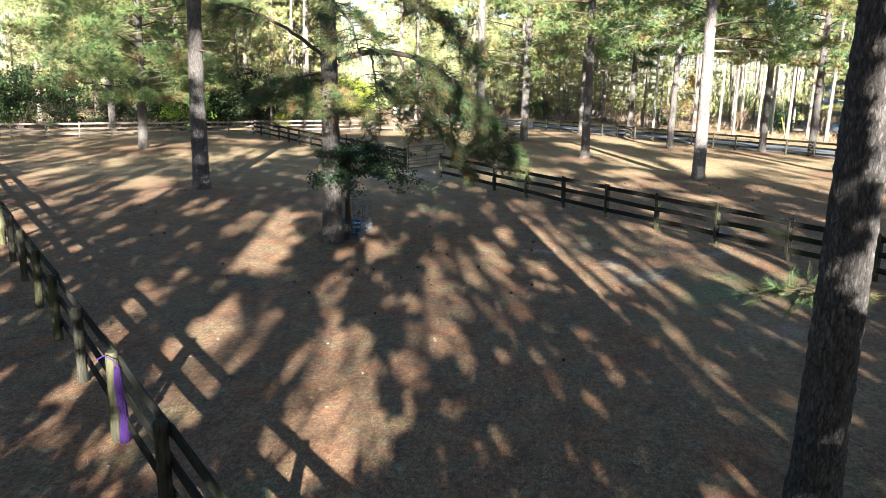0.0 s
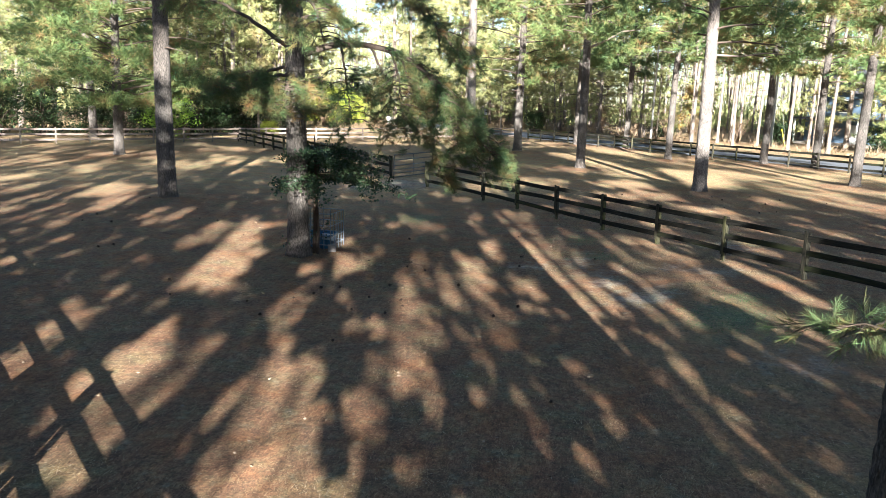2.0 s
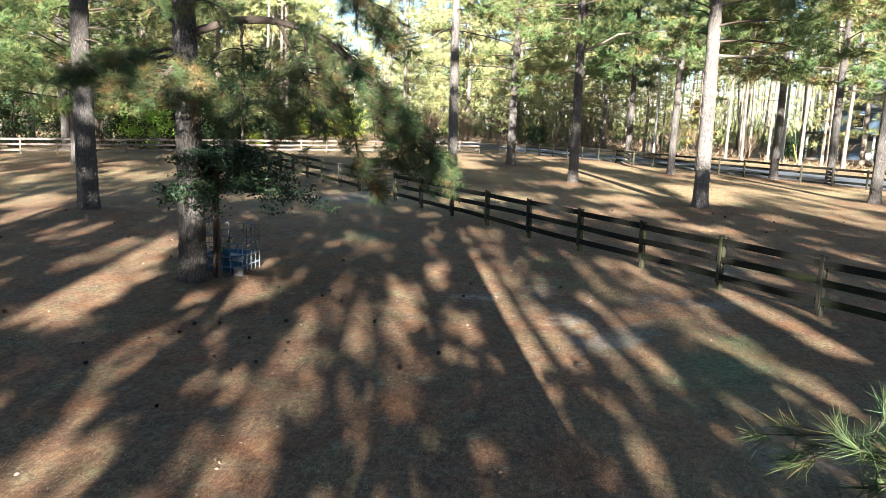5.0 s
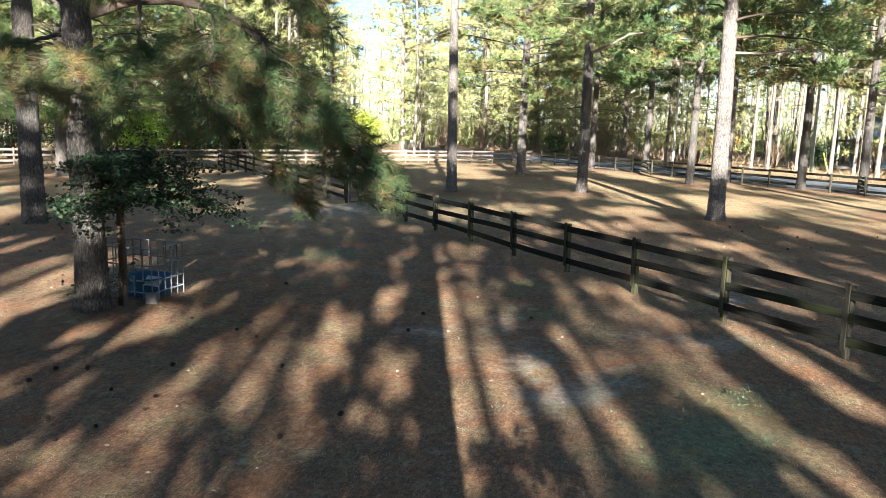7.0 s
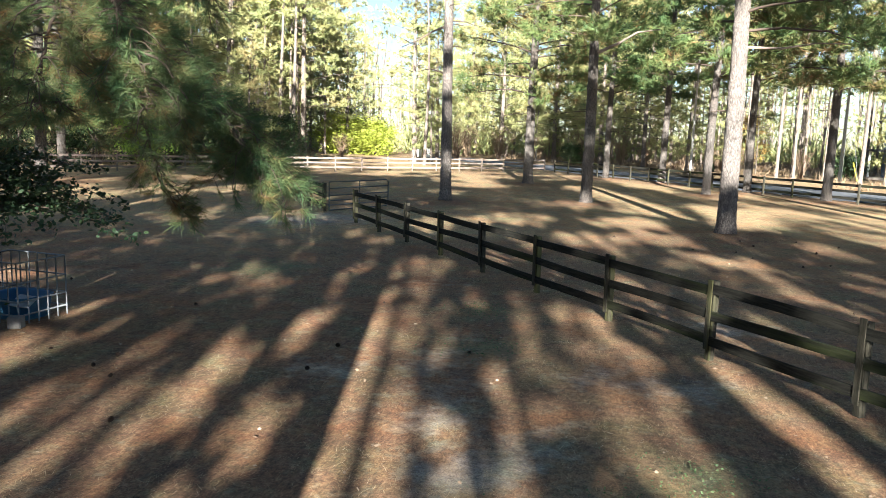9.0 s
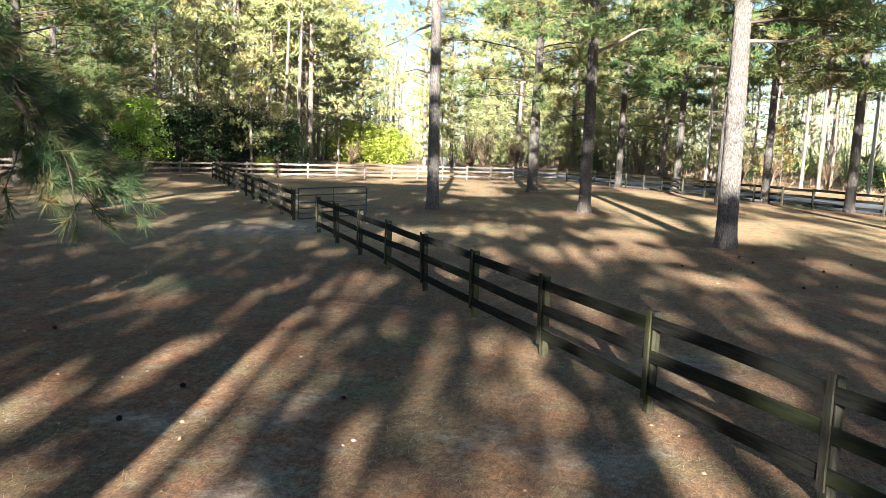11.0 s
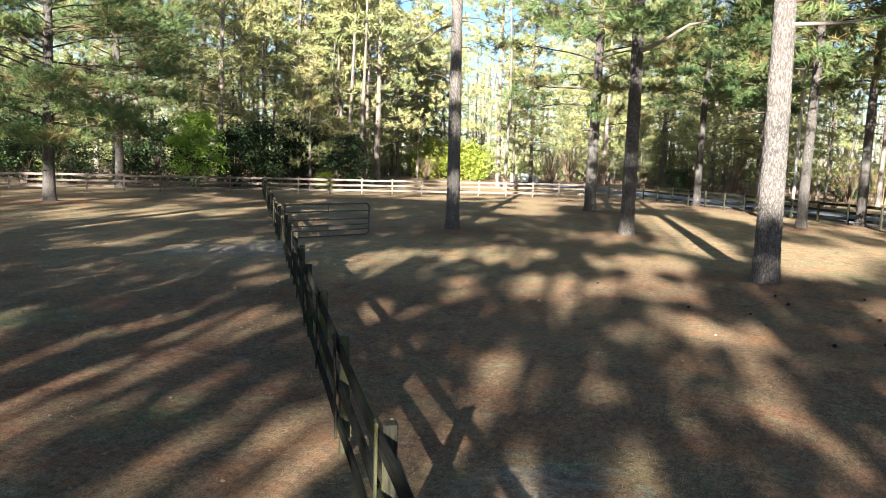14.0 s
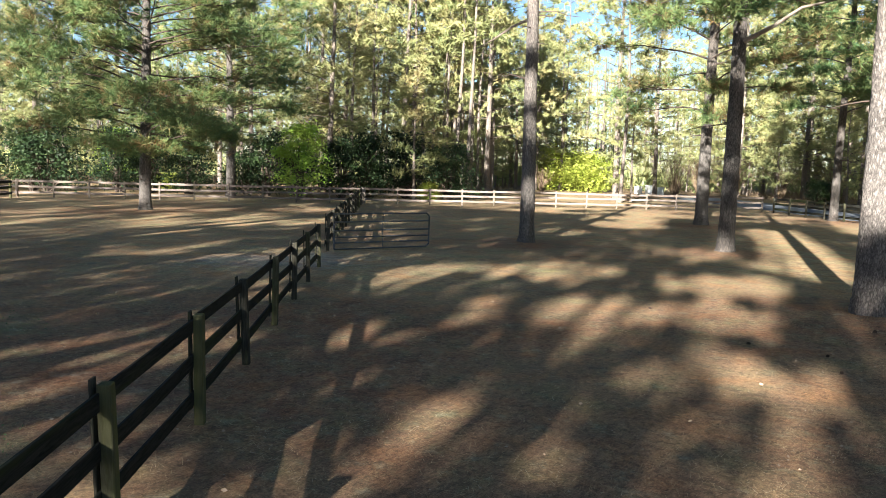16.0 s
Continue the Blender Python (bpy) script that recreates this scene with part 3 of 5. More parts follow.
SUN_MIDDLE_RIGHT = [(15.8, 9.14, 0.2, 12.2, 9.14, 0.22, 1), (22.5, 0.69, 0.36, 20.9, 0.8, 0.33, 0.7), (23.6, 3.05, 0.39, 22.3, 2.95, 0.36, 0.7),
                    (23.8, 4.69, 0.55, 22.1, 4.4, 0.43, 0.8), (18.9, 3.04, 0.18, 16.3, 2.81, 0.2, 0.7), (18, -4.27, 0.32, 16.1, -3.52, 0.28, 0.8),
                    (18.5, 4.7, 0.24, 17.3, 4.63, 0.22, 0.6), (28.8, -2.81, 0.82, 26.1, -2.63, 0.74, 0.6), (24.4, -2.64, 0.46, 22.5, -2.37, 0.42, 0.5)]
SUN_GATE_SIDE = [(18.7, 4.02, 0.23, 16.6, 3.82, 0.24, 1), (24.2, 4.84, 0.36, 21.9, 4.58, 0.36, 0.66), (24, 3.21, 0.35, 22.6, 3.01, 0.32, 0.66),
                 (16, 3.85, 0.18, 13.9, 3.82, 0.3, 0.66), (17.1, 5.18, 0.17, 14.2, 4.38, 0.28, 0.37), (19.9, 6.64, 0.22, 16.5, 6.45, 0.19, 0.57),
                 (16.3, 6.47, 0.22, 14.2, 6.24, 0.25, 0.53), (19.4, 7.45, 0.34, 14.4, 7.74, 0.38, 0.61), (17.7, 9.83, 0.18, 14.9, 9.8, 0.24, 0.66)]
SUN_WALK_SIDE = [(19.4, 8.98, 0.22, 18.5, 9.02, 0.2, 0.6), (34.3, -1.34, 0.99, 31.8, -0.85, 0.9, 0.6), (17.2, 3.86, 0.17, 16.7, 3.87, 0.16, 0.4),
                 (20.9, 1.36, 0.46, 20, 1.15, 0.43, 0.45), (25, 1.29, 0.3, 23.8, 1.23, 0.28, 0.6), (32.2, -4.24, 0.96, 30.9, -4.14, 0.91, 0.6),
                 (29.1, -2.21, 0.79, 27.7, -2.52, 0.74, 0.7), (46.3, -8.11, 1.8, 43.5, -7.78, 1.68, 0.6), (42, -11.72, 1.53, 39.4, -11.02, 1.43, 0.6)]
SUN_FAR_GRASS = [(22.1, 9.24, 0.27, 19.4, 9.06, 0.28, 0.6), (18.8, 10.77, 0.2, 16.7, 10.68, 0.32, 0.8), (26.1, 12.18, 0.48, 24, 13.07, 0.37, 0.9),
                 (30.7, 11.98, 1.25, 28.4, 11.68, 1.11, 1), (35.3, 7.92, 0.84, 32.9, 8.04, 0.76, 0.9), (33.7, 4.73, 0.69, 30.7, 4.01, 0.67, 0.9),
                 (35, 12.55, 0.95, 32.5, 12.21, 0.85, 1), (41.5, 19.39, 1.37, 34.1, 17, 1.03, 1), (29.6, 17.44, 0.61, 27.2, 16.42, 0.52, 0.8),
                 (61.2, 6.59, 1.86, 52.3, 7.05, 1.55, 1)]
SUN_FAR_EDGE = [(18.4, 4.19, 0.19, 16.9, 3.87, 0.19, 1), (29, 2.42, 0.41, 27.2, 3.08, 0.38, 0.6), (26.8, 9.86, 0.38, 25.7, 9.82, 0.35, 0.5),
                (23, 12.9, 0.2, 21.7, 13.17, 0.26, 0.5), (20.3, 12.83, 0.23, 18.9, 12.94, 0.26, 0.5), (59.8, 19.74, 1.21, 55.3, 18.8, 1.09, 0.8),
                (43.3, 10, 1, 40.7, 9.94, 0.92, 0.7), (56, 14.3, 1.0, 37, 14.5, 0.8, 1), (63, 5.06, 0.7, 56.5, 5.06, 0.6, 1),
                (44, -8.3, 0.6, 40.5, -8.3, 0.6, 1)]
SUN_PALE_PINE = [(22.8, 9.53, 0.2, 20.7, 9.3, 0.25, 0.75), (30.4, 9.67, 0.6, 27.2, 10.06, 0.49, 0.9), (30.8, 11.98, 0.66, 28.4, 11.96, 0.57, 1),
                 (35.2, 11.42, 0.9, 32.4, 11.47, 0.79, 1), (36, 8.28, 1.1, 34, 8.59, 1.01, 0.9), (35.7, 13.08, 0.54, 32.5, 12.9, 0.46, 0.9),
                 (43.1, 18.08, 0.61, 33.3, 16.01, 0.4, 1), (25.4, 12.74, 0.45, 24.1, 13.26, 0.4, 0.95)]
SUN_LAST_STRETCH = [(22.8, 11.97, 0.26, 20.4, 12.59, 0.26, 0.75), (20.8, 8.26, 0.32, 18.7, 8.54, 0.36, 0.85), (29.5, 7.25, 0.4, 27.6, 7.79, 0.36, 0.6),
                    (29.9, 8.73, 0.29, 27.4, 9.19, 0.25, 0.7), (34.4, 6.05, 0.59, 33, 6.43, 0.55, 0.8), (32.8, 4.7, 0.62, 30.5, 4.79, 0.55, 1),
                    (25.9, 11.59, 0.22, 24.8, 11.61, 0.2, 0.5), (24.8, 6.29, 0.21, 24.2, 6.57, 0.2, 0.5)]
SUN_LOW_LIMB = [(24, -2.36, 0.3, 16.5, -2.36, 0.3, 0.26), (36, -2.0, 0.35, 27, -2.0, 0.35, 0.36), (35, -0.8, 0.3, 26, -0.8, 0.3, 0.36), (34, 0.4, 0.35, 26, 0.4, 0.35, 0.4), (33, 1.5, 0.3, 24, 1.5, 0.3, 0.38), (44, -1.4, 0.5, 38, -1.4, 0.5, 0.46)]
SUNNY = SUN_LOW_LIMB + SUN_NEAR_FENCE + SUN_NEAR_WALK + SUN_MIDDLE_LEFT + SUN_MIDDLE_RIGHT + SUN_GATE_SIDE + SUN_WALK_SIDE + SUN_FAR_GRASS + SUN_FAR_EDGE + SUN_PALE_PINE + SUN_LAST_STRETCH


TALL = "tall pine with bare grey-brown plated trunk and high crown"
BIG = pine(3.12, 2.5, 0.25, 20, 10.5, 3.2, 21, "big pine trunk with thick grey plated bark", rough=0.02, sides=72, rings=230, wander=0.05, limbs=22)
T2 = pine(-6.0, 14.9, 0.27, 19, 8.5, 3.6, 22, "pine with lichen-flecked bark and low drooping limb", rough=0.018, sides=60, rings=180, wander=0.06, limbs=30, needle=0.35, width=0.02, count=24)
pine(-14.1, 23.1, 0.33, 22, 8.3, 5.0, 23, TALL, rough=0.022, sides=48, rings=150)
W_TREE = pine(7.16, 33.6, 0.31, 23, 6.6, 4.6, 24, "stout pine with sunlit pale trunk", bark=BARK_SUNLIT, rough=0.022, sides=48, rings=150, wander=0.1, limbs=60, needle=0.4, width=0.032, count=21)
M_TREE = pine(1.84, 43.9, 0.28, 23, 7.6, 5.2, 25, TALL, rough=0.02, sides=36, rings=110, limbs=62, needle=0.42, width=0.036, count=19)
P_TREE = pine(-4.72, 41.35, 0.27, 24, 12.5, 3.5, 26, "slender bare pine trunk with dead stubs", bark=BARK_SUNLIT, rough=0.02, sides=36, rings=110, dead=9)
pine(-2.8, 57.5, 0.33, 23, 5.6, 6.2, 27, TALL, sides=24, rings=70, limbs=60, needle=0.5, width=0.04, count=20)
pine(-26.6, 40.0, 0.3, 20, 2.9, 6.8, 28, "bushy pine with low spreading limbs", sides=24, rings=70, limbs=110, per_limb=30, needle=0.42, width=0.034, count=20)
pine(-38.6, 55.5, 0.33, 22, 5.0, 7.5, 29, "pine behind the back fence with sunlit trunk", sides=24, rings=70, limbs=64, per_limb=16, needle=0.48, width=0.042, count=20)
for i, (x, y, r0, cb) in enumerate([(2.1, 69.5, 0.26, 7.5), (6.4, 65.5, 0.26, 7.5), (8.5, 54.0, 0.25, 8.0), (11.4, 57.9, 0.25, 8.0), (15.0, 53.2, 0.26, 7.0),
                                    (17.8, 51.0, 0.26, 6.5), (16.1, 39.2, 0.26, 7.5)]):
    pine(x, y, r0, 22 + i % 3, cb - 1.0, 4.6, 40 + i, TALL, sides=24, rings=70, limbs=62, needle=0.5, width=0.048, count=16)


# ---- low limbs of the near pines ----
def near_limb(tree, origin, pts, radius, seed, twigs, reach, droop, count=46, needle=0.25, width=0.0072, start=0.3):
    """A limb along given places, with hanging side twigs and long-needled tufts."""
    r = np.random.default_rng(seed)
    p = np.array(pts, float) - np.array(origin, float)
    u = np.linspace(0, 1, len(p))
    fine = np.linspace(0, 1, 24)
    p = np.stack([np.interp(fine, u, p[:, c]) for c in range(3)], 1)
    p[1:-1] = (p[:-2] + 2 * p[1:-1] + p[2:]) / 4 + 0.012 * r.normal(size=(22, 3))
    wood, green = Geo(), Geo()
    tube(wood, p, radius * (1 - 0.8 * fine), 8)
    at, ax = [], []
    for k in range(twigs):
        s = start + (1 - start) * (k + r.random()) / twigs
        i = min(22, int(s * 23))
        q, along = p[i], p[i + 1] - p[i]
        az = math.atan2(along[1], along[0]) + r.choice([-1, 1]) * (0.4 + 1.0 * r.random())
        length = reach * (0.45 + 0.75 * r.random())
        w = np.linspace(0, 1, 6)
        tw = q + np.stack([np.cos(az) * w * length * 0.8, np.sin(az) * w * length * 0.8, (0.25 * w - droop * w ** 2) * length], 1)
        tw += 0.03 * length * r.normal(size=(6, 3)) * w[:, None]
        tube(wood, tw, np.linspace(0.014, 0.005, 6), 5)
        for j in range(2, 6):
            for _ in range(2 if j > 3 else 1):
                side = unit(r.normal(size=3) * [1, 1, 0.5] + unit(tw[j] - tw[j - 1]))
                tip = tw[j] + side * (0.12 + 0.22 * r.random())
                tube(wood, [tw[j], (tw[j] + tip) / 2, tip], [0.005, 0.004, 0.003], 3)
                at.append(tip)
                ax.append(side + np.array([0, 0, 0.25]))
    at.append(p[-1])
    ax.append(p[-1] - p[-2])
    blades(green, np.array(at), np.array(ax), count, needle, width, 0.6, r)
    child("limb", wood.mesh("low_limb", TWIG, True), tree, label="dark drooping limb")
    tagged(child("foliage", green.mesh("low_limb_needles", NEEDLES_NEAR), tree, label="long green needle tufts"), kind="stuff")


O2 = (-6.0, 14.9, 0)
near_limb(T2, O2, [(-5.8, 14.95, 5.1), (-4.9, 15.05, 5.38), (-4.0, 15.15, 5.3), (-3.1, 15.2, 4.95), (-2.3, 15.3, 4.2), (-1.7, 15.45, 3.45), (-1.35, 15.55, 2.95), (-1.1, 15.6, 2.7)], 0.085, 501, 64, 0.95, 0.75)
near_limb(T2, O2, [(-3.3, 15.2, 5.05), (-2.7, 14.9, 4.6), (-2.2, 14.6, 3.9), (-2.0, 14.4, 3.3)], 0.04, 502, 34, 0.85, 0.8)
near_limb(T2, O2, [(-3.0, 15.2, 4.9), (-2.6, 15.9, 4.2), (-2.1, 16.3, 3.2), (-2.0, 16.5, 2.5)], 0.035, 508, 34, 0.8, 0.8)
near_limb(T2, O2, [(-4.9, 15.0, 5.3), (-4.7, 14.6, 4.75), (-4.5, 14.2, 4.1), (-4.35, 14.0, 3.5)], 0.035, 511, 28, 0.85, 0.6)
near_limb(T2, O2, [(-4.2, 15.1, 5.3), (-4.0, 15.6, 4.7), (-3.8, 15.9, 4.0), (-3.65, 16.0, 3.4)], 0.035, 512, 22, 0.8, 0.6)
near_limb(T2, O2, [(-3.7, 15.2, 5.15), (-3.4, 14.6, 4.7), (-3.2, 14.1, 4.0), (-3.05, 13.9, 3.3)], 0.035, 513, 28, 0.85, 0.7)
near_limb(T2, O2, [(-6.1, 14.7, 4.6), (-6.5, 14.2, 4.5), (-6.9, 13.8, 4.3), (-7.3, 13.6, 4.1)], 0.04, 514, 30, 0.8, 0.4, start=0.25)
near_limb(T2, O2, [(-6.0, 14.7, 4.55), (-5.95, 14.1, 4.3), (-5.8, 13.5, 4.05), (-5.6, 13.1, 3.75)], 0.045, 503, 34, 0.9, 0.35, start=0.15)
near_limb(T2, O2, [(-6.2, 15.0, 5.2), (-7.2, 15.0, 5.9), (-8.3, 15.2, 6.4), (-9.2, 15.3, 6.6)], 0.06, 504, 16, 0.9, 0.5, start=0.5)
near_limb(T2, O2, [(-5.8, 14.9, 7.3), (-4.6, 14.9, 7.0), (-3.4, 15.0, 6.5), (-2.5, 15.1, 5.7), (-2.0, 15.2, 5.0)], 0.07, 505, 50, 1.0, 0.7)
near_limb(T2, O2, [(-6.1, 14.7, 6.6), (-5.6, 13.8, 6.5), (-4.9, 13.0, 6.0), (-4.5, 12.4, 5.2)], 0.06, 506, 34, 0.95, 0.6)
near_limb(T2, O2, [(-6.2, 14.8, 4.75), (-7.0, 14.6, 4.6), (-7.7, 14.3, 4.2)], 0.04, 507, 16, 0.7, 0.4, start=0.3)
near_limb(T2, O2, [(-3.1, 15.2, 4.6), (-2.75, 15.25, 3.7), (-2.62, 15.3, 2.9), (-2.5, 15.35, 2.35), (-2.35, 15.4, 2.05)], 0.03, 515, 13, 0.4, 0.8, count=34)
near_limb(BIG, (3.12, 2.5, 0), [(3.2, 2.65, 2.4), (3.3, 3.2, 2.35), (3.42, 3.9, 2.2), (3.46, 4.6, 2.0), (3.5, 5.2, 1.7)], 0.022, 509, 12, 0.55, 0.35, count=46, needle=0.19, width=0.005)

PALE = plain("bare_dead_wood", (0.17, 0.138, 0.11), 0.9, 0, 0.25, 15)


def dead_limb(tree, origin, pts, radius, mat):
    g = Geo()
    p = np.array(pts, float) - np.array(origin, float)
    tube(g, p, np.linspace(radius, radius * 0.3, len(p)), 7)
    child("limb", g.mesh("dead_limb", mat, True), tree, label="bare dead limb")


dead_limb(W_TREE, (7.16, 33.6, 0), [(7.3, 33.5, 6.35), (8.4, 33.3, 6.3), (9.4, 33.2, 6.45), (10.4, 33.0, 6.4)], 0.05, PALE)
dead_limb(P_TREE, (-4.72, 41.35, 0), [(-4.9, 41.3, 8.2), (-5.5, 41.1, 7.95), (-6.2, 40.9, 7.5), (-6.9, 40.8, 7.2)], 0.06, PALE)
dead_limb(P_TREE, (-4.72, 41.35, 0), [(-4.9, 41.3, 6.05), (-5.6, 41.2, 6.25), (-6.2, 41.1, 6.1)], 0.04, TWIG)
dead_limb(M_TREE, (1.84, 43.9, 0), [(2.0, 43.8, 7.3), (2.9, 43.7, 7.7), (3.8, 43.5, 8.2), (4.8, 43.3, 8.3)], 0.09, PALE)


# ---- holly beside the pine ----
def holly():
    r = np.random.default_rng(61)
    x0, y0 = -5.72, 15.32
    tree = thing("holly_tree", pose(x0, y0, 0), "small dark-leaved holly growing against the pine", "holly")
    wood, green = Geo(), Geo()
    stem = np.array([(0, 0, -0.1), (0.02, 0.02, 0.8), (-0.02, 0.05, 1.6), (0.03, 0.03, 2.4), (0.0, 0.05, 3.1)])
    tube(wood, stem, [0.075, 0.06, 0.05, 0.035, 0.012], 8)
    tube(wood, stem * [1, 1, 0.85] + [0.1, -0.06, 0], [0.045, 0.04, 0.03, 0.02, 0.01], 7)
    at = []
    for k in range(56):
        z = 1.85 + 1.0 * r.random() ** 1.2
        az = r.random() * 6.3
        toward = math.cos(az - 0.2) * 0.45 + 1.05
        length = (0.6 + 0.95 * r.random()) * toward * (1.3 - 0.45 * (z - 1.85))
        p = limb_path(np.array([0, 0.03, z]), az, length, 0.1, 0.25, r, 5)
        tube(wood, p, np.linspace(0.014, 0.004, 5), 4)
        for s in np.linspace(0.3, 1, 9):
            q = np.array([np.interp(s, np.linspace(0, 1, 5), p[:, c]) for c in range(3)])
            at.append(q + r.normal(size=(24, 3)) * [0.13, 0.13, 0.035])
    for k in range(10):
        q = np.array([0.25 * r.normal(), 0.2 * r.normal() - 0.1, 0.35 + 0.6 * r.random()])
        at.append(q + r.normal(size=(14, 3)) * [0.1, 0.1, 0.1])
        tube(wood, [(0, 0, 0.15), q], [0.008, 0.003], 4)
    leaves(green, np.concatenate(at), 0.085, r, 0.4)
    child("trunk", wood.mesh("holly_stems", TWIG, True), tree)
    tagged(child("crown", green.mesh("holly_leaves", HOLLY), tree), kind="stuff")


holly()


# ---- cage, hay net ----
def wire_cage():
    ang = math.degrees(math.atan2(0.93, 0.08))
    c = thing("wire_cage", pose(-5.45, 15.85, rise_at(-5.6, 16.2) - 0.01, 0, 0, ang), "galvanised tote cage over a blue tub beside the pine", "cage")
    lx, ly, h = 0.95, 1.18, 1.0
    for i in range(6):
        for y in (0, ly):
            g = Geo()
            tube(g, [(lx * i / 5, y, 0.0), (lx * i / 5, y, h)], [0.012, 0.012], 6)
            child("upright", g.mesh("cage_upright", GALV, True), c)
    for i in range(1, 6):
        for x in (0, lx):
            g = Geo()
            tube(g, [(x, ly * i / 6, 0.0), (x, ly * i / 6, h)], [0.012, 0.012], 6)
            child("upright", g.mesh("cage_upright", GALV, True), c)
    for z in (0.16, 0.38, 0.68, h):
        g = Geo()
        loop = [(0, 0, z), (lx, 0, z), (lx, ly, z), (0, ly, z), (0, 0, z)]
        for a, b in zip(loop, loop[1:]):
            tube(g, [a, b], [0.014, 0.014], 6)
        child("hoop", g.mesh("cage_hoop", GALV, True), c)
    tub = thing("tub", pose(-5.95, 16.4, rise_at(-5.9, 16.4), 0, 0, ang), "blue plastic tub inside the wire cage", "tub")
    bm = bmesh.new()
    rows = []
    for z, k in ((0.0, 0.82), (0.04, 0.86), (0.36, 0.98), (0.38, 1.04), (0.39, 1.0), (0.36, 0.93), (0.22, 0.9)):
        rows.append([bm.verts.new((0.38 * k * math.copysign(abs(math.cos(a)) ** 0.5, math.cos(a)), 0.46 * k * math.copysign(abs(math.sin(a)) ** 0.5, math.sin(a)), z))
                     for a in np.linspace(0, 2 * math.pi, 28, endpoint=False)])
    for a, b in zip(rows, rows[1:]):
        for i in range(28):
            bm.faces.new((a[i], a[(i + 1) % 28], b[(i + 1) % 28], b[i]))
    bm.faces.new(rows[0][::-1])
    bm.faces.new(rows[-1])
    part("tub_body", bm, plain("blue_plastic", (0.03, 0.1, 0.19), 0.5, 0, 0.15), tub, smooth=True)
    lid = thing("board_scrap", pose(-5.62, 16.15, rise_at(-5.6, 16.1) + 0.32, 14, 8, 20), "pale plastic scrap leaning in the cage", "scrap")
    part("sheet", board_bm(0.3, 0.4, 0.02), plain("pale_plastic", (0.3, 0.33, 0.35), 0.5, 0, 0.15), lid)
    blk = thing("concrete_block", pose(-5.38, 15.72, rise_at(-5.4, 15.7), 0, 0, 20), "grey concrete block at the corner of the cage", "block")
    part("block", board_bm(0.2, 0.19, 0.19, 0.012, 0.095), plain("concrete", (0.17, 0.16, 0.15), 0.95, 0, 0.2, 25), blk)


def board_bm(sx, sy, sz, bevel=0.006, lift=0.0):
    bm = bmesh.new()
    bmesh.ops.create_cube(bm, size=1)
    for v in bm.verts:
        v.co = Vector((v.co.x * sx, v.co.y * sy, v.co.z * sz + lift))
    bmesh.ops.bevel(bm, geom=list(bm.edges), offset=bevel, segments=2, affect="EDGES")
    return bm


wire_cage()


def hay_net():
    r = np.random.default_rng(5)
    net = thing("hay_net", pose(-4.93, 2.72, 0, 0, 0, 20), "empty purple rope hay net hanging on a fence post", "hay net")
    purple = plain("purple_rope", (0.028, 0.009, 0.07), 0.9, 0, 0.4, 40)

    def girth(z, a):
        base = 0.024 + 0.02 * min(1, (1.06 - z) * 2.2) * (1 if z > 0.12 else 0.6 + 3.3 * z)
        return base * (1 + 0.22 * math.sin(2 * a + z * 9) + 0.2 * noise.noise((math.cos(a) * 2, math.sin(a) * 2, z * 6)))
    zs, n = np.linspace(0.04, 1.06, 40), 22
    bm = bmesh.new()
    rows = [[bm.verts.new((girth(z, a) * 0.9 * math.cos(a) + 0.02 * math.sin(z * 5), girth(z, a) * 0.9 * math.sin(a), z)) for a in np.linspace(0, 2 * math.pi, n, endpoint=False)] for z in zs]
    for p, q in zip(rows, rows[1:]):
        for i in range(n):
            bm.faces.new((p[i], p[(i + 1) % n], q[(i + 1) % n], q[i]))
    bm.faces.new(rows[0][::-1])
    bm.faces.new(rows[-1])
    part("gathered_net", bm, purple, net, smooth=True)
    g = Geo()
    for k in range(12):
        for way in (1, -1):
            a = k / 12 * 6.283 + way * np.linspace(0, 7, 60)
            z = np.linspace(0.05, 1.05, 60)
            rr = np.array([girth(q, b) for q, b in zip(z, a)]) + 0.006
            tube(g, np.stack([rr * np.cos(a) + 0.02 * np.sin(z * 5), rr * np.sin(a), z], 1), np.full(60, 0.0055), 4)
    tagged(child("netting", g.mesh("netting", purple, True), net), kind="stuff")
    g = Geo()
    tube(g, [(0, 0, 1.04), (-0.06, 0.0, 1.14), (-0.16, 0.02, 1.2), (-0.26, 0.03, 1.14)], [0.008] * 4, 6)
    child("rope", g.mesh("net_rope", purple, True), net)


hay_net()


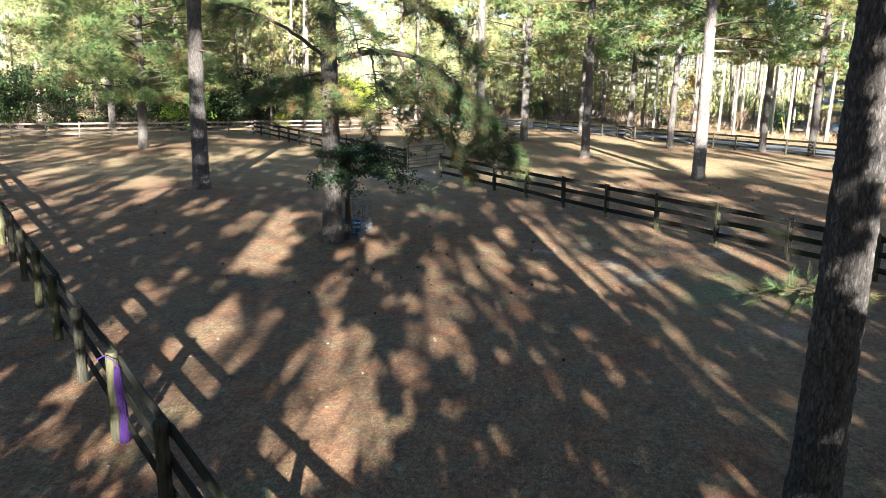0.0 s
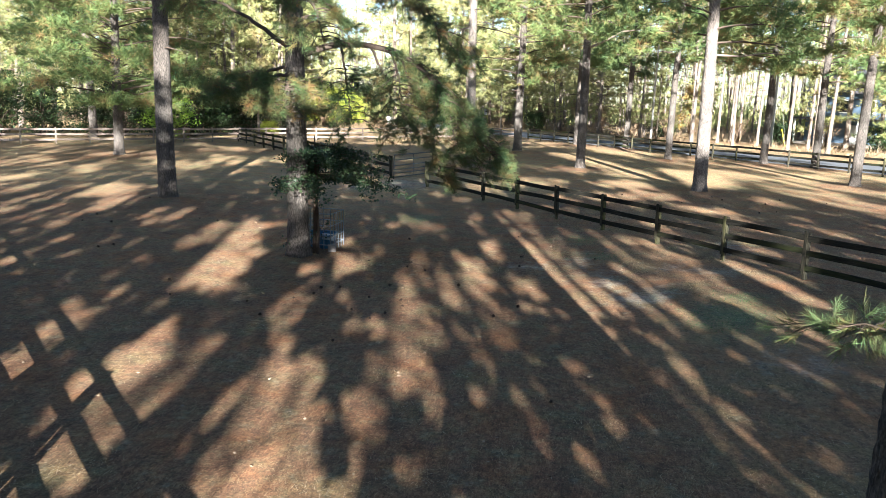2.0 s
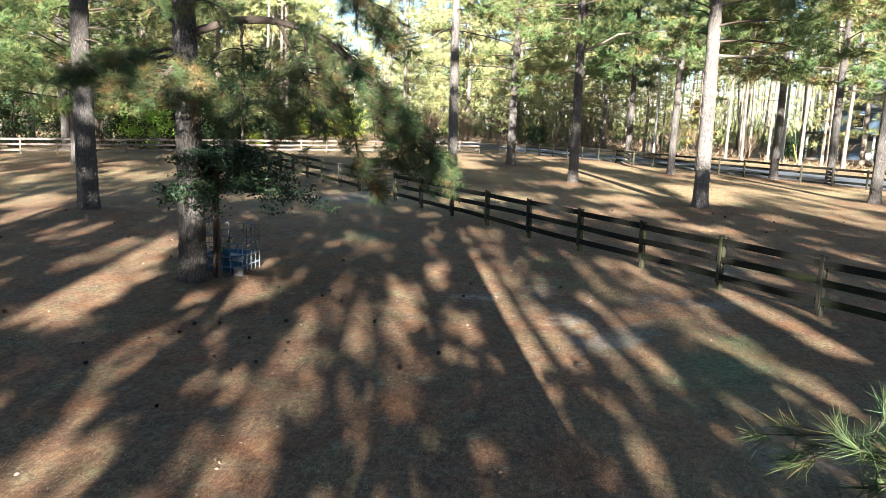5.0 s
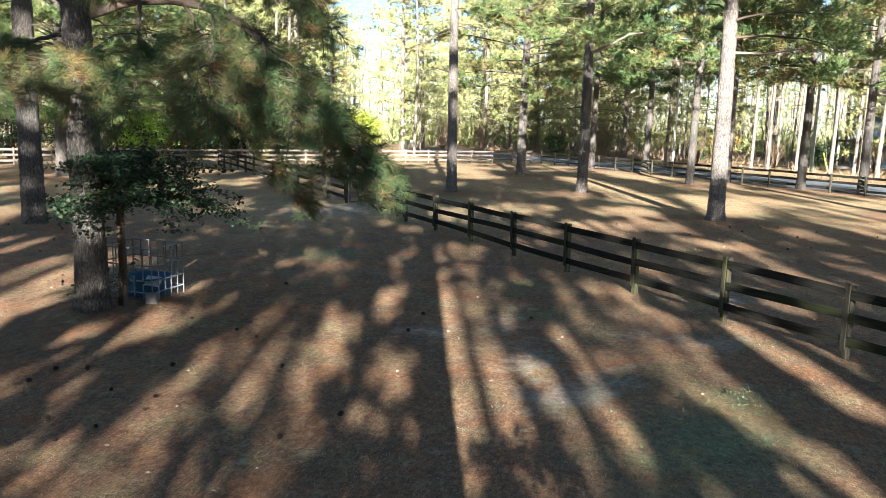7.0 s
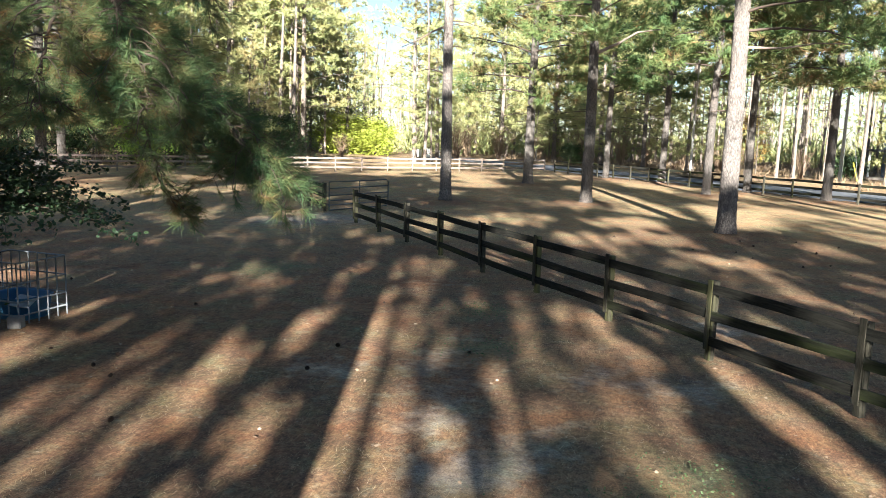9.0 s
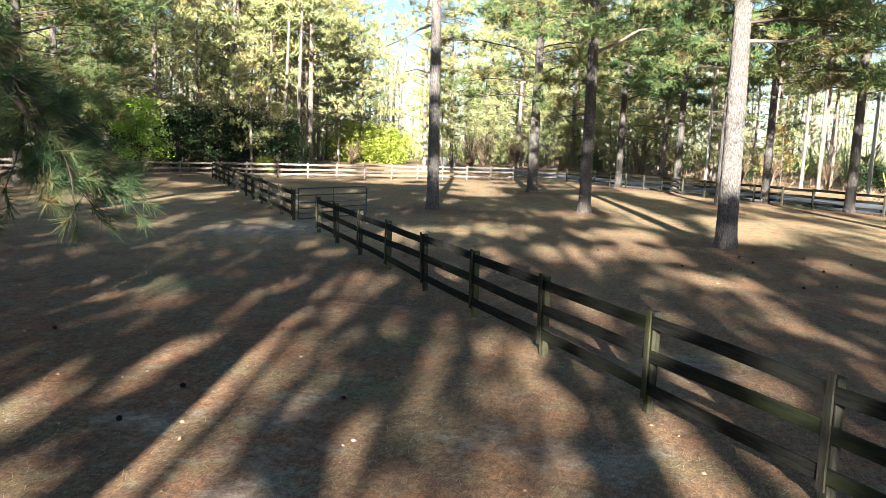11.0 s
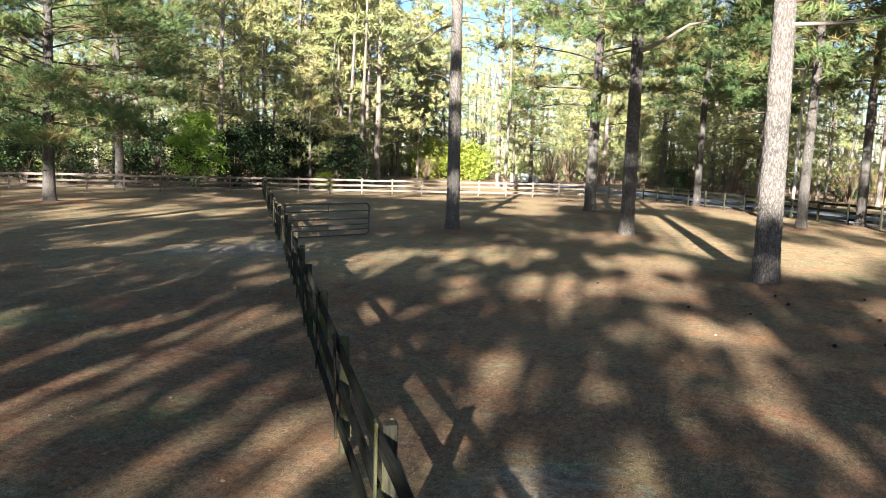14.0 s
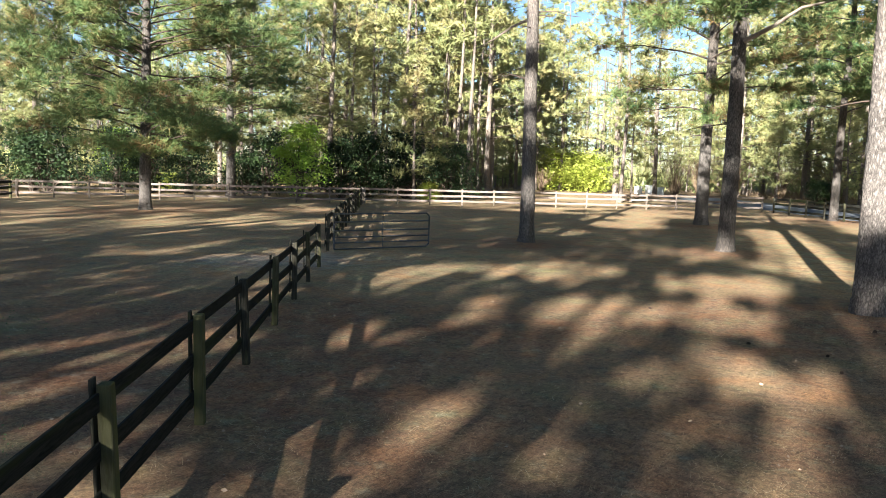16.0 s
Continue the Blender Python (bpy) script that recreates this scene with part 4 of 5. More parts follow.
# ---- woods behind the fences ----
def variant(kind, seed):
    r = np.random.default_rng(seed)
    tree = thing("pine_tree", pose(0, 0, 0), "", "pine tree", "woods behind the paddock")
    if kind in ("full", "deep"):
        h = 21 + 4 * r.random()
        g, line, rad = trunk_geo(0.26, h, seed, 12, 24, 0.2)
        size = (0.42, 0.052, 16) if kind == "full" else (0.58, 0.095, 8)
        wood, green = crown_geo(line, rad, 2.5 + 3 * r.random(), h, 6.2, 50, seed + 1, *size, 9, 4, fine=False)
    elif kind == "young":
        h = 11 + 3 * r.random()
        g, line, rad = trunk_geo(0.13, h, seed, 10, 18, 0.2)
        wood, green = crown_geo(line, rad, 1.8, h, 3.2, 30, seed + 1, 0.42, 0.062, 9, 8, 3, fine=False)
    else:
        h = 23 + 4 * r.random()
        g, line, rad = trunk_geo(0.17, h, seed, 8, 16, 0.3)
        wood, green = crown_geo(line, rad, 8.5 + 4.5 * r.random(), h, 3.4, 20, seed + 1, 0.62, 0.11, 7, 6, 5, fine=False)
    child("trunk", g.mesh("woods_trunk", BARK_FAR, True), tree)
    tagged(child("branchwork", wood.mesh("woods_limbs", TWIG, True), tree), kind="stuff")
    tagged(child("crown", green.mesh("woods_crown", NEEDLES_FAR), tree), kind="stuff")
    return tree


def back_of(x, y):
    return (x + 26.3) * -0.667 + (y - 57.25) * 0.745


def past_road(x, y):
    return (x - 6.8) * 0.79 + (y - 64.2) * 0.613


LABELS = {"full": "tall sunlit pine with full crown in the woods", "deep": "tall pine with full crown deep in the woods", "bare": "slender tall pine with bare pale trunk in the woods", "young": "young bushy pine at the edge of the woods"}
first = {}
wr = np.random.default_rng(11)
placed = []


def plant(kind, x, y, scale):
    key = (kind, len([p for p in placed if p[2] == kind]) % 5)
    m = pose(x, y, 0, 0, 0, wr.random() * 360) @ Matrix.Diagonal((scale, scale, scale, 1))
    if key not in first:
        first[key] = variant(kind, 900 + 10 * len(first))
        tagged(first[key], LABELS[kind])
        first[key].matrix_basis = m
    else:
        t = copy_thing(first[key], m)
        t.scale = (scale, scale, scale)
    placed.append((x, y, kind))


def scatter(kind, number, test, box, gap, low=0.85, high=1.15):
    done = tries = 0
    while done < number and tries < 6000:
        tries += 1
        x, y = wr.uniform(*box[:2]), wr.uniform(*box[2:])
        if test(x, y) and (x - 34) ** 2 + (y - 88) ** 2 > 90 and all((x - p[0]) ** 2 + (y - p[1]) ** 2 > gap * gap for p in placed):
            plant(kind, x, y, wr.uniform(low, high))
            done += 1


def open_view(x, y):
    """The clearing behind the back fence that runs to the sunny shrub."""
    u = ((x + 18) * -0.37 + (y - 66) * 0.93)
    v = abs((x + 18) * 0.93 + (y - 66) * 0.37)
    return -4 < u < 44 and v < 4 + 0.1 * u


for kind, x, y, size in (("young", 26.5, 79, 0.85), ("young", 30.5, 73.5, 0.8), ("full", 28.6, 76.6, 0.8), ("bare", 27.6, 81, 1), ("bare", 29.6, 79, 1), ("bare", 31.5, 76, 1), ("bare", 32.5, 73, 1), ("bare", 25.4, 77.5, 1)):
    plant(kind, x, y, size)
scatter("full", 24, lambda x, y: 9 < back_of(x, y) < 34 and x < -18 and not open_view(x, y), (-95, -10, 20, 110), 6.0)
scatter("full", 18, lambda x, y: 24 < back_of(x, y) < 75 and past_road(x, y) < -6 and not open_view(x, y), (-70, 20, 60, 150), 4.6)
scatter("deep", 10, lambda x, y: 40 < back_of(x, y) < 95 and past_road(x, y) < -4 and x > -45 and not open_view(x, y), (-45, 0, 80, 160), 5.0)
scatter("young", 26, lambda x, y: 38 < back_of(x, y) < 85 and past_road(x, y) < -4 and x > -50 and not open_view(x, y), (-50, 0, 80, 150), 4.0)
scatter("young", 22, lambda x, y: 6 < back_of(x, y) < 50 and past_road(x, y) < -5 and not open_view(x, y), (-90, 5, 20, 125), 4.0)
scatter("deep", 19, lambda x, y: 13 < past_road(x, y) < 42 and not open_view(x, y), (-38, 8, 85, 140), 5.0, 0.95, 1.15)
scatter("deep", 9, lambda x, y: 22 < past_road(x, y) < 60, (8, 75, 30, 130), 5.5, 0.95, 1.2)
scatter("bare", 88, lambda x, y: 12 < past_road(x, y) < 62, (0, 75, 30, 135), 2.3)
scatter("bare", 30, lambda x, y: 10 < back_of(x, y) < 70 and past_road(x, y) < -4 and x > -45 and not open_view(x, y), (-45, 10, 70, 150), 2.6)
scatter("young", 14, lambda x, y: 13 < past_road(x, y) < 32 and not open_view(x, y), (-32, 18, 80, 128), 3.0, 0.55, 0.9)
scatter("young", 6, lambda x, y: 14 < past_road(x, y) < 45, (5, 70, 35, 115), 5.0, 0.6, 1.0)


def shrub(name, seed, width, height, n_leaf, size, mat, label, category):
    """A broad-leaved bush: many stems with uneven leaf clumps."""
    r = np.random.default_rng(seed)
    b = thing(name, pose(0, 0, 0), label, category, "undergrowth at the wood's edge")
    wood, green = Geo(), Geo()
    at = []
    clumps = 64
    for k in range(clumps):
        az, u = r.random() * 6.283, r.random() ** 0.6
        z = height * (0.12 + 0.88 * r.random() ** 0.8)
        reach = width / 2 * math.sqrt(max(0.05, 1 - (z / height - 0.35) ** 2 * 1.7)) * u * (0.7 + 0.5 * r.random())
        c = np.array([math.cos(az) * reach, math.sin(az) * reach, z])
        if k % 2 == 0:
            tube(wood, [(0.2 * math.cos(az), 0.2 * math.sin(az), -0.1), c * [0.45, 0.45, 0.6], c], [0.05, 0.03, 0.01], 5)
        s = 0.16 * width * (0.6 + 0.7 * r.random())
        at.append(c + r.normal(size=(n_leaf // clumps, 3)) * [s * 0.55, s * 0.55, s * 0.4])
    at = np.concatenate(at)
    at[:, 2] = np.abs(at[:, 2])
    leaves(green, at, size, r, 0.3)
    tagged(child("branchwork", wood.mesh(name + "_stems", TWIG, True), b), kind="stuff")
    tagged(child("foliage", green.mesh(name + "_leaves", mat), b), kind="stuff")
    return b


def spread_shrubs(made, spots):
    for i, (x, y, s) in enumerate(spots):
        m = pose(x, y, 0, 0, 0, 73 * i) @ Matrix.Diagonal((s, s, s * (0.9 + 0.05 * (i % 4)), 1))
        if i == 0:
            made.matrix_basis = m
        else:
            copy_thing(made, m).scale = (s, s, s * (0.9 + 0.05 * (i % 4)))


def along_back(s, off):
    return -26.3 + 0.745 * s - 0.667 * off, 57.25 + 0.667 * s + 0.745 * off


dark_spots = [(*along_back(-62 + 3.0 * i + wr.normal() * 0.7, 7.5 + 3.5 * wr.random()), 0.8 + 0.45 * wr.random()) for i in range(24)]
spread_shrubs(shrub("evergreen_shrub", 71, 4.2, 5.2, 4600, 0.23, THICKET, "dense evergreen shrub behind the back fence, shade put into its dark leaves", "shrub"), dark_spots[::2])
spread_shrubs(shrub("evergreen_shrub", 72, 5.0, 4.2, 4600, 0.22, THICKET, "dense evergreen shrub behind the back fence, shade put into its dark leaves", "shrub"), dark_spots[1::2])
spread_shrubs(shrub("green_tree", 73, 5.2, 7.0, 7500, 0.23, BRIGHT, "bright green leafy small tree, sunlight put into its leaf colour", "tree"), [(-33.2, 57.6, 0.86), (-58, 58, 0.8)])
spread_shrubs(shrub("sunny_shrub", 74, 7.5, 4.2, 8000, 0.3, YELLOW_GREEN, "large yellow-green shrub in full sun", "shrub"), [(-31.5, 109, 1.15), (-36.5, 111, 1.25), (-40.5, 112.5, 0.8), (-27.5, 66.5, 0.28), (-51, 58.5, 0.35)])
spread_shrubs(shrub("yellow_tree", 75, 4.0, 8.0, 3600, 0.3, leaf_material("autumn_leaves", [(0.3, (0.2, 0.13, 0.04)), (0.7, (0.34, 0.23, 0.07)), (1.0, (0.46, 0.34, 0.12))]), "small tree with golden autumn leaves", "tree"),
              [(19, 108, 0.9), (-47, 96, 0.8)])
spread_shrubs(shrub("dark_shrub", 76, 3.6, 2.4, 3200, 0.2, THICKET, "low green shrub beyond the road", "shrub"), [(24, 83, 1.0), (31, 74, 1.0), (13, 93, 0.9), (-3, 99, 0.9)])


def brush(seed, label, height, spread, stems):
    """A bare, many-stemmed bush."""
    r = np.random.default_rng(seed)
    b = thing("bare_bush", pose(0, 0, 0), label, "bush", "undergrowth at the wood's edge")
    g = Geo()
    for k in range(stems):
        az, out = r.random() * 6.283, spread * (0.2 + 0.8 * r.random())
        h = height * (0.6 + 0.5 * r.random())
        p = np.array([(0.15 * math.cos(az), 0.15 * math.sin(az), -0.05), (out * 0.35 * math.cos(az), out * 0.35 * math.sin(az), h * 0.5), (out * math.cos(az), out * math.sin(az), h)])
        tube(g, p, [0.03, 0.02, 0.008], 4)
        for _ in range(3):
            s = 0.4 + 0.5 * r.random()
            q = p[1] + (p[2] - p[1]) * s
            tube(g, [q, q + np.array([0.5 * r.normal(), 0.5 * r.normal(), 0.7]) * 0.6], [0.012, 0.005], 3)
    tagged(child("branchwork", g.mesh("bare_stems", DEAD, True), b), kind="stuff")
    return b


spread_shrubs(brush(81, "bare straw-coloured bush with upright stems", 3.6, 2.0, 60),
              [(-17.5, 100, 1.3), (-12.5, 103, 1.0), (-30, 92, 0.8), (20, 84, 0.7), (28, 80, 0.8), (34, 69, 0.9), (16, 90, 0.8), (6, 100, 0.9), (-55, 64, 0.7), (-8, 108, 1.2), (-2, 103, 1.2), (3, 98, 1.2), (10, 94, 1.1), (-14, 112, 1.3), (13, 88, 1.0), (-20, 118, 1.3)])


def undergrowth():
    """Low dry brush and saplings on the floor of the woods."""
    r = np.random.default_rng(82)
    pts = []
    while len(pts) < 2600:
        x, y = r.uniform(-95, 75), r.uniform(20, 150)
        if (back_of(x, y) > 16 and past_road(x, y) < -3 and not open_view(x, y)) or 12 < past_road(x, y) < 75:
            pts.append((x, y, 0.1))
    g = Geo()
    pts = np.array(pts)
    blades(g, pts, np.tile([0, 0, 1.0], (len(pts), 1)), 16, 1.1, 0.08, 0.6, r)
    tagged(new("undergrowth", g.mesh("undergrowth", DEAD)), "dry brown brush on the floor of the woods", "undergrowth", kind="stuff")


undergrowth()


def far_woods():
    """The wall of trees that closes the view all round, far behind the rest."""
    r = np.random.default_rng(83)
    wood, green = Geo(), Geo()
    at = []
    for k in range(540):
        a = radians(r.uniform(45, 170)) if k % 5 else r.random() * 6.283
        d = 135 + 70 * r.random()
        x, y = -3 + d * math.cos(a), 30 + d * math.sin(a)
        h = 20 + 8 * r.random()
        tube(wood, [(x, y, -0.3), (x + r.normal() * 0.4, y, h * 0.5), (x + r.normal() * 0.6, y, h)], [0.28, 0.22, 0.06], 5)
        z = h * (0.12 + 0.88 * r.random(60))
        w = 4.4 * (1.1 - z / h) + 0.6
        at.append(np.stack([x + r.normal(size=60) * w * 0.6, y + r.normal(size=60) * w * 0.6, z], 1))
    at = np.concatenate(at)
    blades(green, at, r.normal(size=at.shape) + [0, 0, 0.3], 7, 0.95, 0.16, 1.2, r)
    low = np.stack([r.uniform(-130, 130, 4600), r.uniform(40, 190, 4600), r.uniform(0.1, 3.0, 4600)], 1)
    d = np.hypot(low[:, 0] + 3, low[:, 1] - 20)
    low = low[(d > 105) & (d < 175)]
    blades(green, low, np.tile([0, 0, 1.0], (len(low), 1)), 8, 4.2, 0.34, 0.6, r)
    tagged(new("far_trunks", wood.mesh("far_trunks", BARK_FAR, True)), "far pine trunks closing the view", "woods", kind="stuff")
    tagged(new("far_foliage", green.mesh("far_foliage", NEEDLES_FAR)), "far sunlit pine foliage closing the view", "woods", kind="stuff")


far_woods()


# ---- on the ground ----
def heights(xy):
    return np.array([rise_at(x, y) for x, y in xy])


def litter():
    """Loose needles, grass blades and small dead leaves over the near paddock."""
    r = np.random.default_rng(91)
    n = 125000
    xy = np.stack([r.uniform(-15, 12, n), -2.5 + 36 * r.random(n) ** 1.15], 1)
    z = heights(xy)
    a = r.random(n) * 6.283
    lift = np.where(r.random(n) < 0.3, 0.5, 0.08) * r.random(n)
    d = np.stack([np.cos(a), np.sin(a), lift], 1)
    length = (0.05 + 0.09 * r.random(n))[:, None]
    w = np.stack([-np.sin(a), np.cos(a), np.zeros(n)], 1) * np.full((n, 1), 0.0023)
    c = np.column_stack([xy, z + 0.004])
    g = Geo()
    g.add(np.stack([c - w, c + w, c + d * length], 1).reshape(-1, 3), np.arange(3 * n))
    tagged(new("pine_straw", g.mesh("pine_straw", LITTER)), "loose brown needles and dry grass blades on the ground", "pine straw", kind="stuff")
    m = 2600
    xy = np.stack([r.uniform(-15, 10, m), -2 + 32 * r.random(m) ** 1.2], 1)
    g = Geo()
    leaves(g, np.column_stack([xy, heights(xy) + 0.012]), 0.05, r, 0.9)
    tagged(new("fallen_leaves", g.mesh("fallen_leaves", leaf_material("fallen_leaves", [(0.3, (0.12, 0.08, 0.05)), (0.6, (0.22, 0.155, 0.1)), (1.0, (0.32, 0.25, 0.18))], 0.8, 0.05, 3))), "small pale fallen leaves", "fallen leaves", kind="stuff")
    at = []
    for x, y, q in WEEDS:
        k = int(520 * q)
        p = np.array([x, y]) + r.normal(size=(k, 2)) * q * 0.62
        at.append(np.column_stack([p, heights(p) + 0.02 + 0.03 * r.random(k)]))
    g = Geo()
    leaves(g, np.concatenate(at), 0.03, r, 0.6)
    tagged(new("weeds", g.mesh("weeds", leaf_material("weed_leaves", [(0.3, (0.035, 0.07, 0.03)), (0.7, (0.07, 0.12, 0.045)), (1.0, (0.12, 0.17, 0.07))], 0.6, 0.2, 3))), "low green weeds among the dry grass", "weeds", kind="stuff")


litter()


def pine_cones():
    """Dark open cones lying about under the pines."""
    r = np.random.default_rng(93)
    bm = bmesh.new()
    for k in range(7):
        rows = 9
        z, w = -0.035 + 0.011 * k, 0.034 * math.sin(math.pi * (k + 1.1) / 8.6) + 0.006
        tips = [bm.verts.new((w * math.cos((i + k / 2) * 0.698), w * math.sin((i + k / 2) * 0.698), z + 0.007)) for i in range(rows)]
        ins = [bm.verts.new((w * 0.62 * math.cos((i + 0.5 + k / 2) * 0.698), w * 0.62 * math.sin((i + 0.5 + k / 2) * 0.698), z)) for i in range(rows)]
        top = bm.verts.new((0, 0, z + 0.012))
        for i in range(rows):
            bm.faces.new((tips[i], ins[i], top))
            bm.faces.new((ins[i], tips[(i + 1) % rows], top))
    me = bpy.data.meshes.new("pine_cone")
    bm.to_mesh(me)
    bm.free()
    me.materials.append(plain("pine_cone_scales", (0.05, 0.032, 0.022), 0.9, 0, 0.4, 60))
    spots = [(-5.6, 10.7), (-5.0, 9.9), (-4.8, 11.2), (-3.2, 8.7), (-2.9, 10.1), (-3.1, 14.6), (-2.6, 14.3), (-2.6, 11.5), (-2.7, 10.5), (-4.5, 12.1), (-4.5, 11.6), (-3.3, 11.6),
             (-3.4, 10.6), (-3.1, 12.7), (-0.2, 11.5), (-4.2, 15.1), (-1.6, 13.0), (-7.3, 19.2), (-3.1, 15.1)]
    spots += [(-4.5 + 3.5 * r.normal(), 14 + 4 * r.normal()) for _ in range(12)] + [(7.5 + 3 * r.normal(), 31 + 3 * r.normal()) for _ in range(14)] + [(-13 + 3 * r.normal(), 20 + 3 * r.normal()) for _ in range(10)]
    for x, y in spots:
        s = 0.65 + 0.4 * r.random()
        ob = new("pine_cone", me)
        ob.matrix_basis = pose(x, y, rise_at(x, y) + 0.03 * s, 70 + 40 * r.random(), 0, 360 * r.random()) @ Matrix.Diagonal((s, s, s, 1))
        tagged(ob, "dark open pine cone lying on the straw", "pine cone", "fallen pine cones")


pine_cones()


# ---- beyond the road ----
def house():
    """A two-storey slate-blue house with a porch, half hidden by the pines."""
    h = thing("house", pose(29.0, 91.0, 0, 0, 0, math.degrees(ROAD_ANG)), "slate-blue two-storey house with white-framed windows behind the pines", "house")
    siding, white = plain("blue_siding", (0.1, 0.15, 0.21), 0.7, 0, 0.15, 2), plain("white_trim", (0.7, 0.7, 0.68), 0.6, 0, 0.08)
    dark, roof = plain("window_glass", (0.03, 0.035, 0.04), 0.1, 0, 0.1), plain("grey_shingle", (0.09, 0.09, 0.1), 0.9, 0, 0.3, 8)
    w, d, e = 12.0, 8.0, 6.0
    bm = bmesh.new()
    ring = [(0, 0), (w, 0), (w, d), (0, d)]
    low, up = [bm.verts.new((x, y, -0.2)) for x, y in ring], [bm.verts.new((x, y, e)) for x, y in ring]
    gable = [bm.verts.new((0, d / 2, e + 2.6)), bm.verts.new((w, d / 2, e + 2.6))]
    for i in range(4):
        bm.faces.new((low[i], low[(i + 1) % 4], up[(i + 1) % 4], up[i]))
    bm.faces.new((up[3], up[0], gable[0]))
    bm.faces.new((up[1], up[2], gable[1]))
    part("wall", bm, siding, h)
    for sgn in (0, 1):
        bm = bmesh.new()
        y0, y1 = (-0.5, d / 2) if sgn == 0 else (d + 0.5, d / 2)
        z0, z1 = e - 0.3, e + 2.68
        vs = [bm.verts.new((x, y, z + k)) for k in (0, 0.16) for x, y, z in ((-0.5, y0, z0), (w + 0.5, y0, z0), (w + 0.5, y1, z1), (-0.5, y1, z1))]
        for f in ((0, 1, 2, 3), (4, 5, 6, 7), (0, 1, 5, 4), (1, 2, 6, 5), (2, 3, 7, 6), (3, 0, 4, 7)):
            bm.faces.new([vs[i] for i in f])
        bmesh.ops.recalc_face_normals(bm, faces=bm.faces)
        part("roof", bm, roof, h)
    for x, z in ((1.6, 4.3), (4.6, 4.3), (7.6, 4.3), (10.4, 4.3), (1.8, 1.5), (9.6, 1.5)):
        win = part("window", board_bm(1.15, 0.1, 1.5), white, h, "white window frame", pose(x, -0.05, z))
        part("pane", board_bm(0.92, 0.04, 1.26), dark, win, "dark glass", pose(0, -0.04, 0))
    part("door", board_bm(1.0, 0.1, 2.1), white, h, "white door", pose(5.8, -0.05, 1.2))
    part("porch_roof", board_bm(12.4, 2.4, 0.22), roof, h, "", pose(6, -1.3, 2.9))
    part("porch_floor", board_bm(12.0, 2.2, 0.3), plain("porch_boards", (0.25, 0.22, 0.19), 0.8), h, "", pose(6, -1.2, 0.1))
    for x in (0.2, 3.9, 7.8, 11.8):
        part("porch_post", board_bm(0.16, 0.16, 2.8), white, h, "white post", pose(x, -2.2, 1.45))


house()


def pole(x, y, height, radius, label, mat, marker=False):
    p = thing("utility_pole", pose(x, y, 0), label, "pole")
    g = Geo()
    tube(g, [(0, 0, -0.2), (0.03, 0, height / 2), (0.06, 0, height)], [radius, radius * 0.85, radius * 0.7], 12)
    child("shaft", g.mesh("pole_shaft", mat, True), p)
    if marker:
        g = Geo()
        tube(g, [(1.4, -0.4, 0), (0.9, -0.25, 1.8)], [0.04, 0.04], 8)
        child("guy_marker", g.mesh("guy_marker", plain("yellow_plastic", (0.6, 0.5, 0.05), 0.5), True), p, label="yellow guard on the guy wire")
        g = Geo()
        tube(g, [(1.4, -0.4, 0), (0.04, 0, height * 0.8)], [0.012, 0.012], 5)
        child("guy_wire", g.mesh("guy_wire", GALV, True), p)
    return p


pole(22.3, 79.5, 11, 0.17, "weathered grey utility pole beyond the road with yellow guy guard", plain("grey_pole_wood", (0.2, 0.21, 0.2), 0.9, 0, 0.2), True)
pole(8.2, 63.0, 9, 0.09, "thin pale grey pole beside the road fence", plain("pale_pole", (0.36, 0.35, 0.33), 0.7, 0, 0.15))


def road_sign():
    s = thing("road_sign", pose(-12.5, 131, 0, 0, 0, 20), "small white sign on a grey post near the woods", "sign")
    part("post", board_bm(0.07, 0.05, 2.2, 0.006, 1.0), GALV, s)
    part("panel", board_bm(0.75, 0.02, 0.95, 0.006, 1.75), plain("white_sign", (0.75, 0.76, 0.75), 0.5, 0, 0.05), s, "white panel", pose(0, -0.04, 0))
    part("mark", board_bm(0.4, 0.02, 0.18, 0.004, 1.85), plain("dark_lettering", (0.05, 0.05, 0.06), 0.6), s, "dark bar of writing", pose(0, -0.06, 0))


road_sign()


def white_bins():
    """Pale boxes standing beside the sunny shrub."""
    mat = plain("white_painted_board", (0.62, 0.63, 0.62), 0.6, 0, 0.1)
    for x, y, w, h, turn in ((-25.2, 109.6, 0.9, 0.95, 12), (-23.9, 110.1, 1.0, 1.1, 20), (-22.7, 110.9, 0.7, 0.9, 5)):
        c = thing("storage_bin", pose(x, y, 0, 0, 0, turn), "white box standing beside the sunlit shrub", "bin", "white boxes by the shrub")
        part("body", board_bm(w, 0.7, h, 0.02, h / 2 - 0.03), mat, c)
        part("lid", board_bm(w + 0.06, 0.76, 0.06, 0.015, h), mat, c)


white_bins()


# ---- added unseen pines, sunny side behind the walk, crowns shaped to shade paddock ----
def lane(x, y):
    """Metres along the light and across it."""
    return x * SHADOW.x + y * SHADOW.y, x * SHADOW.y - y * SHADOW.x


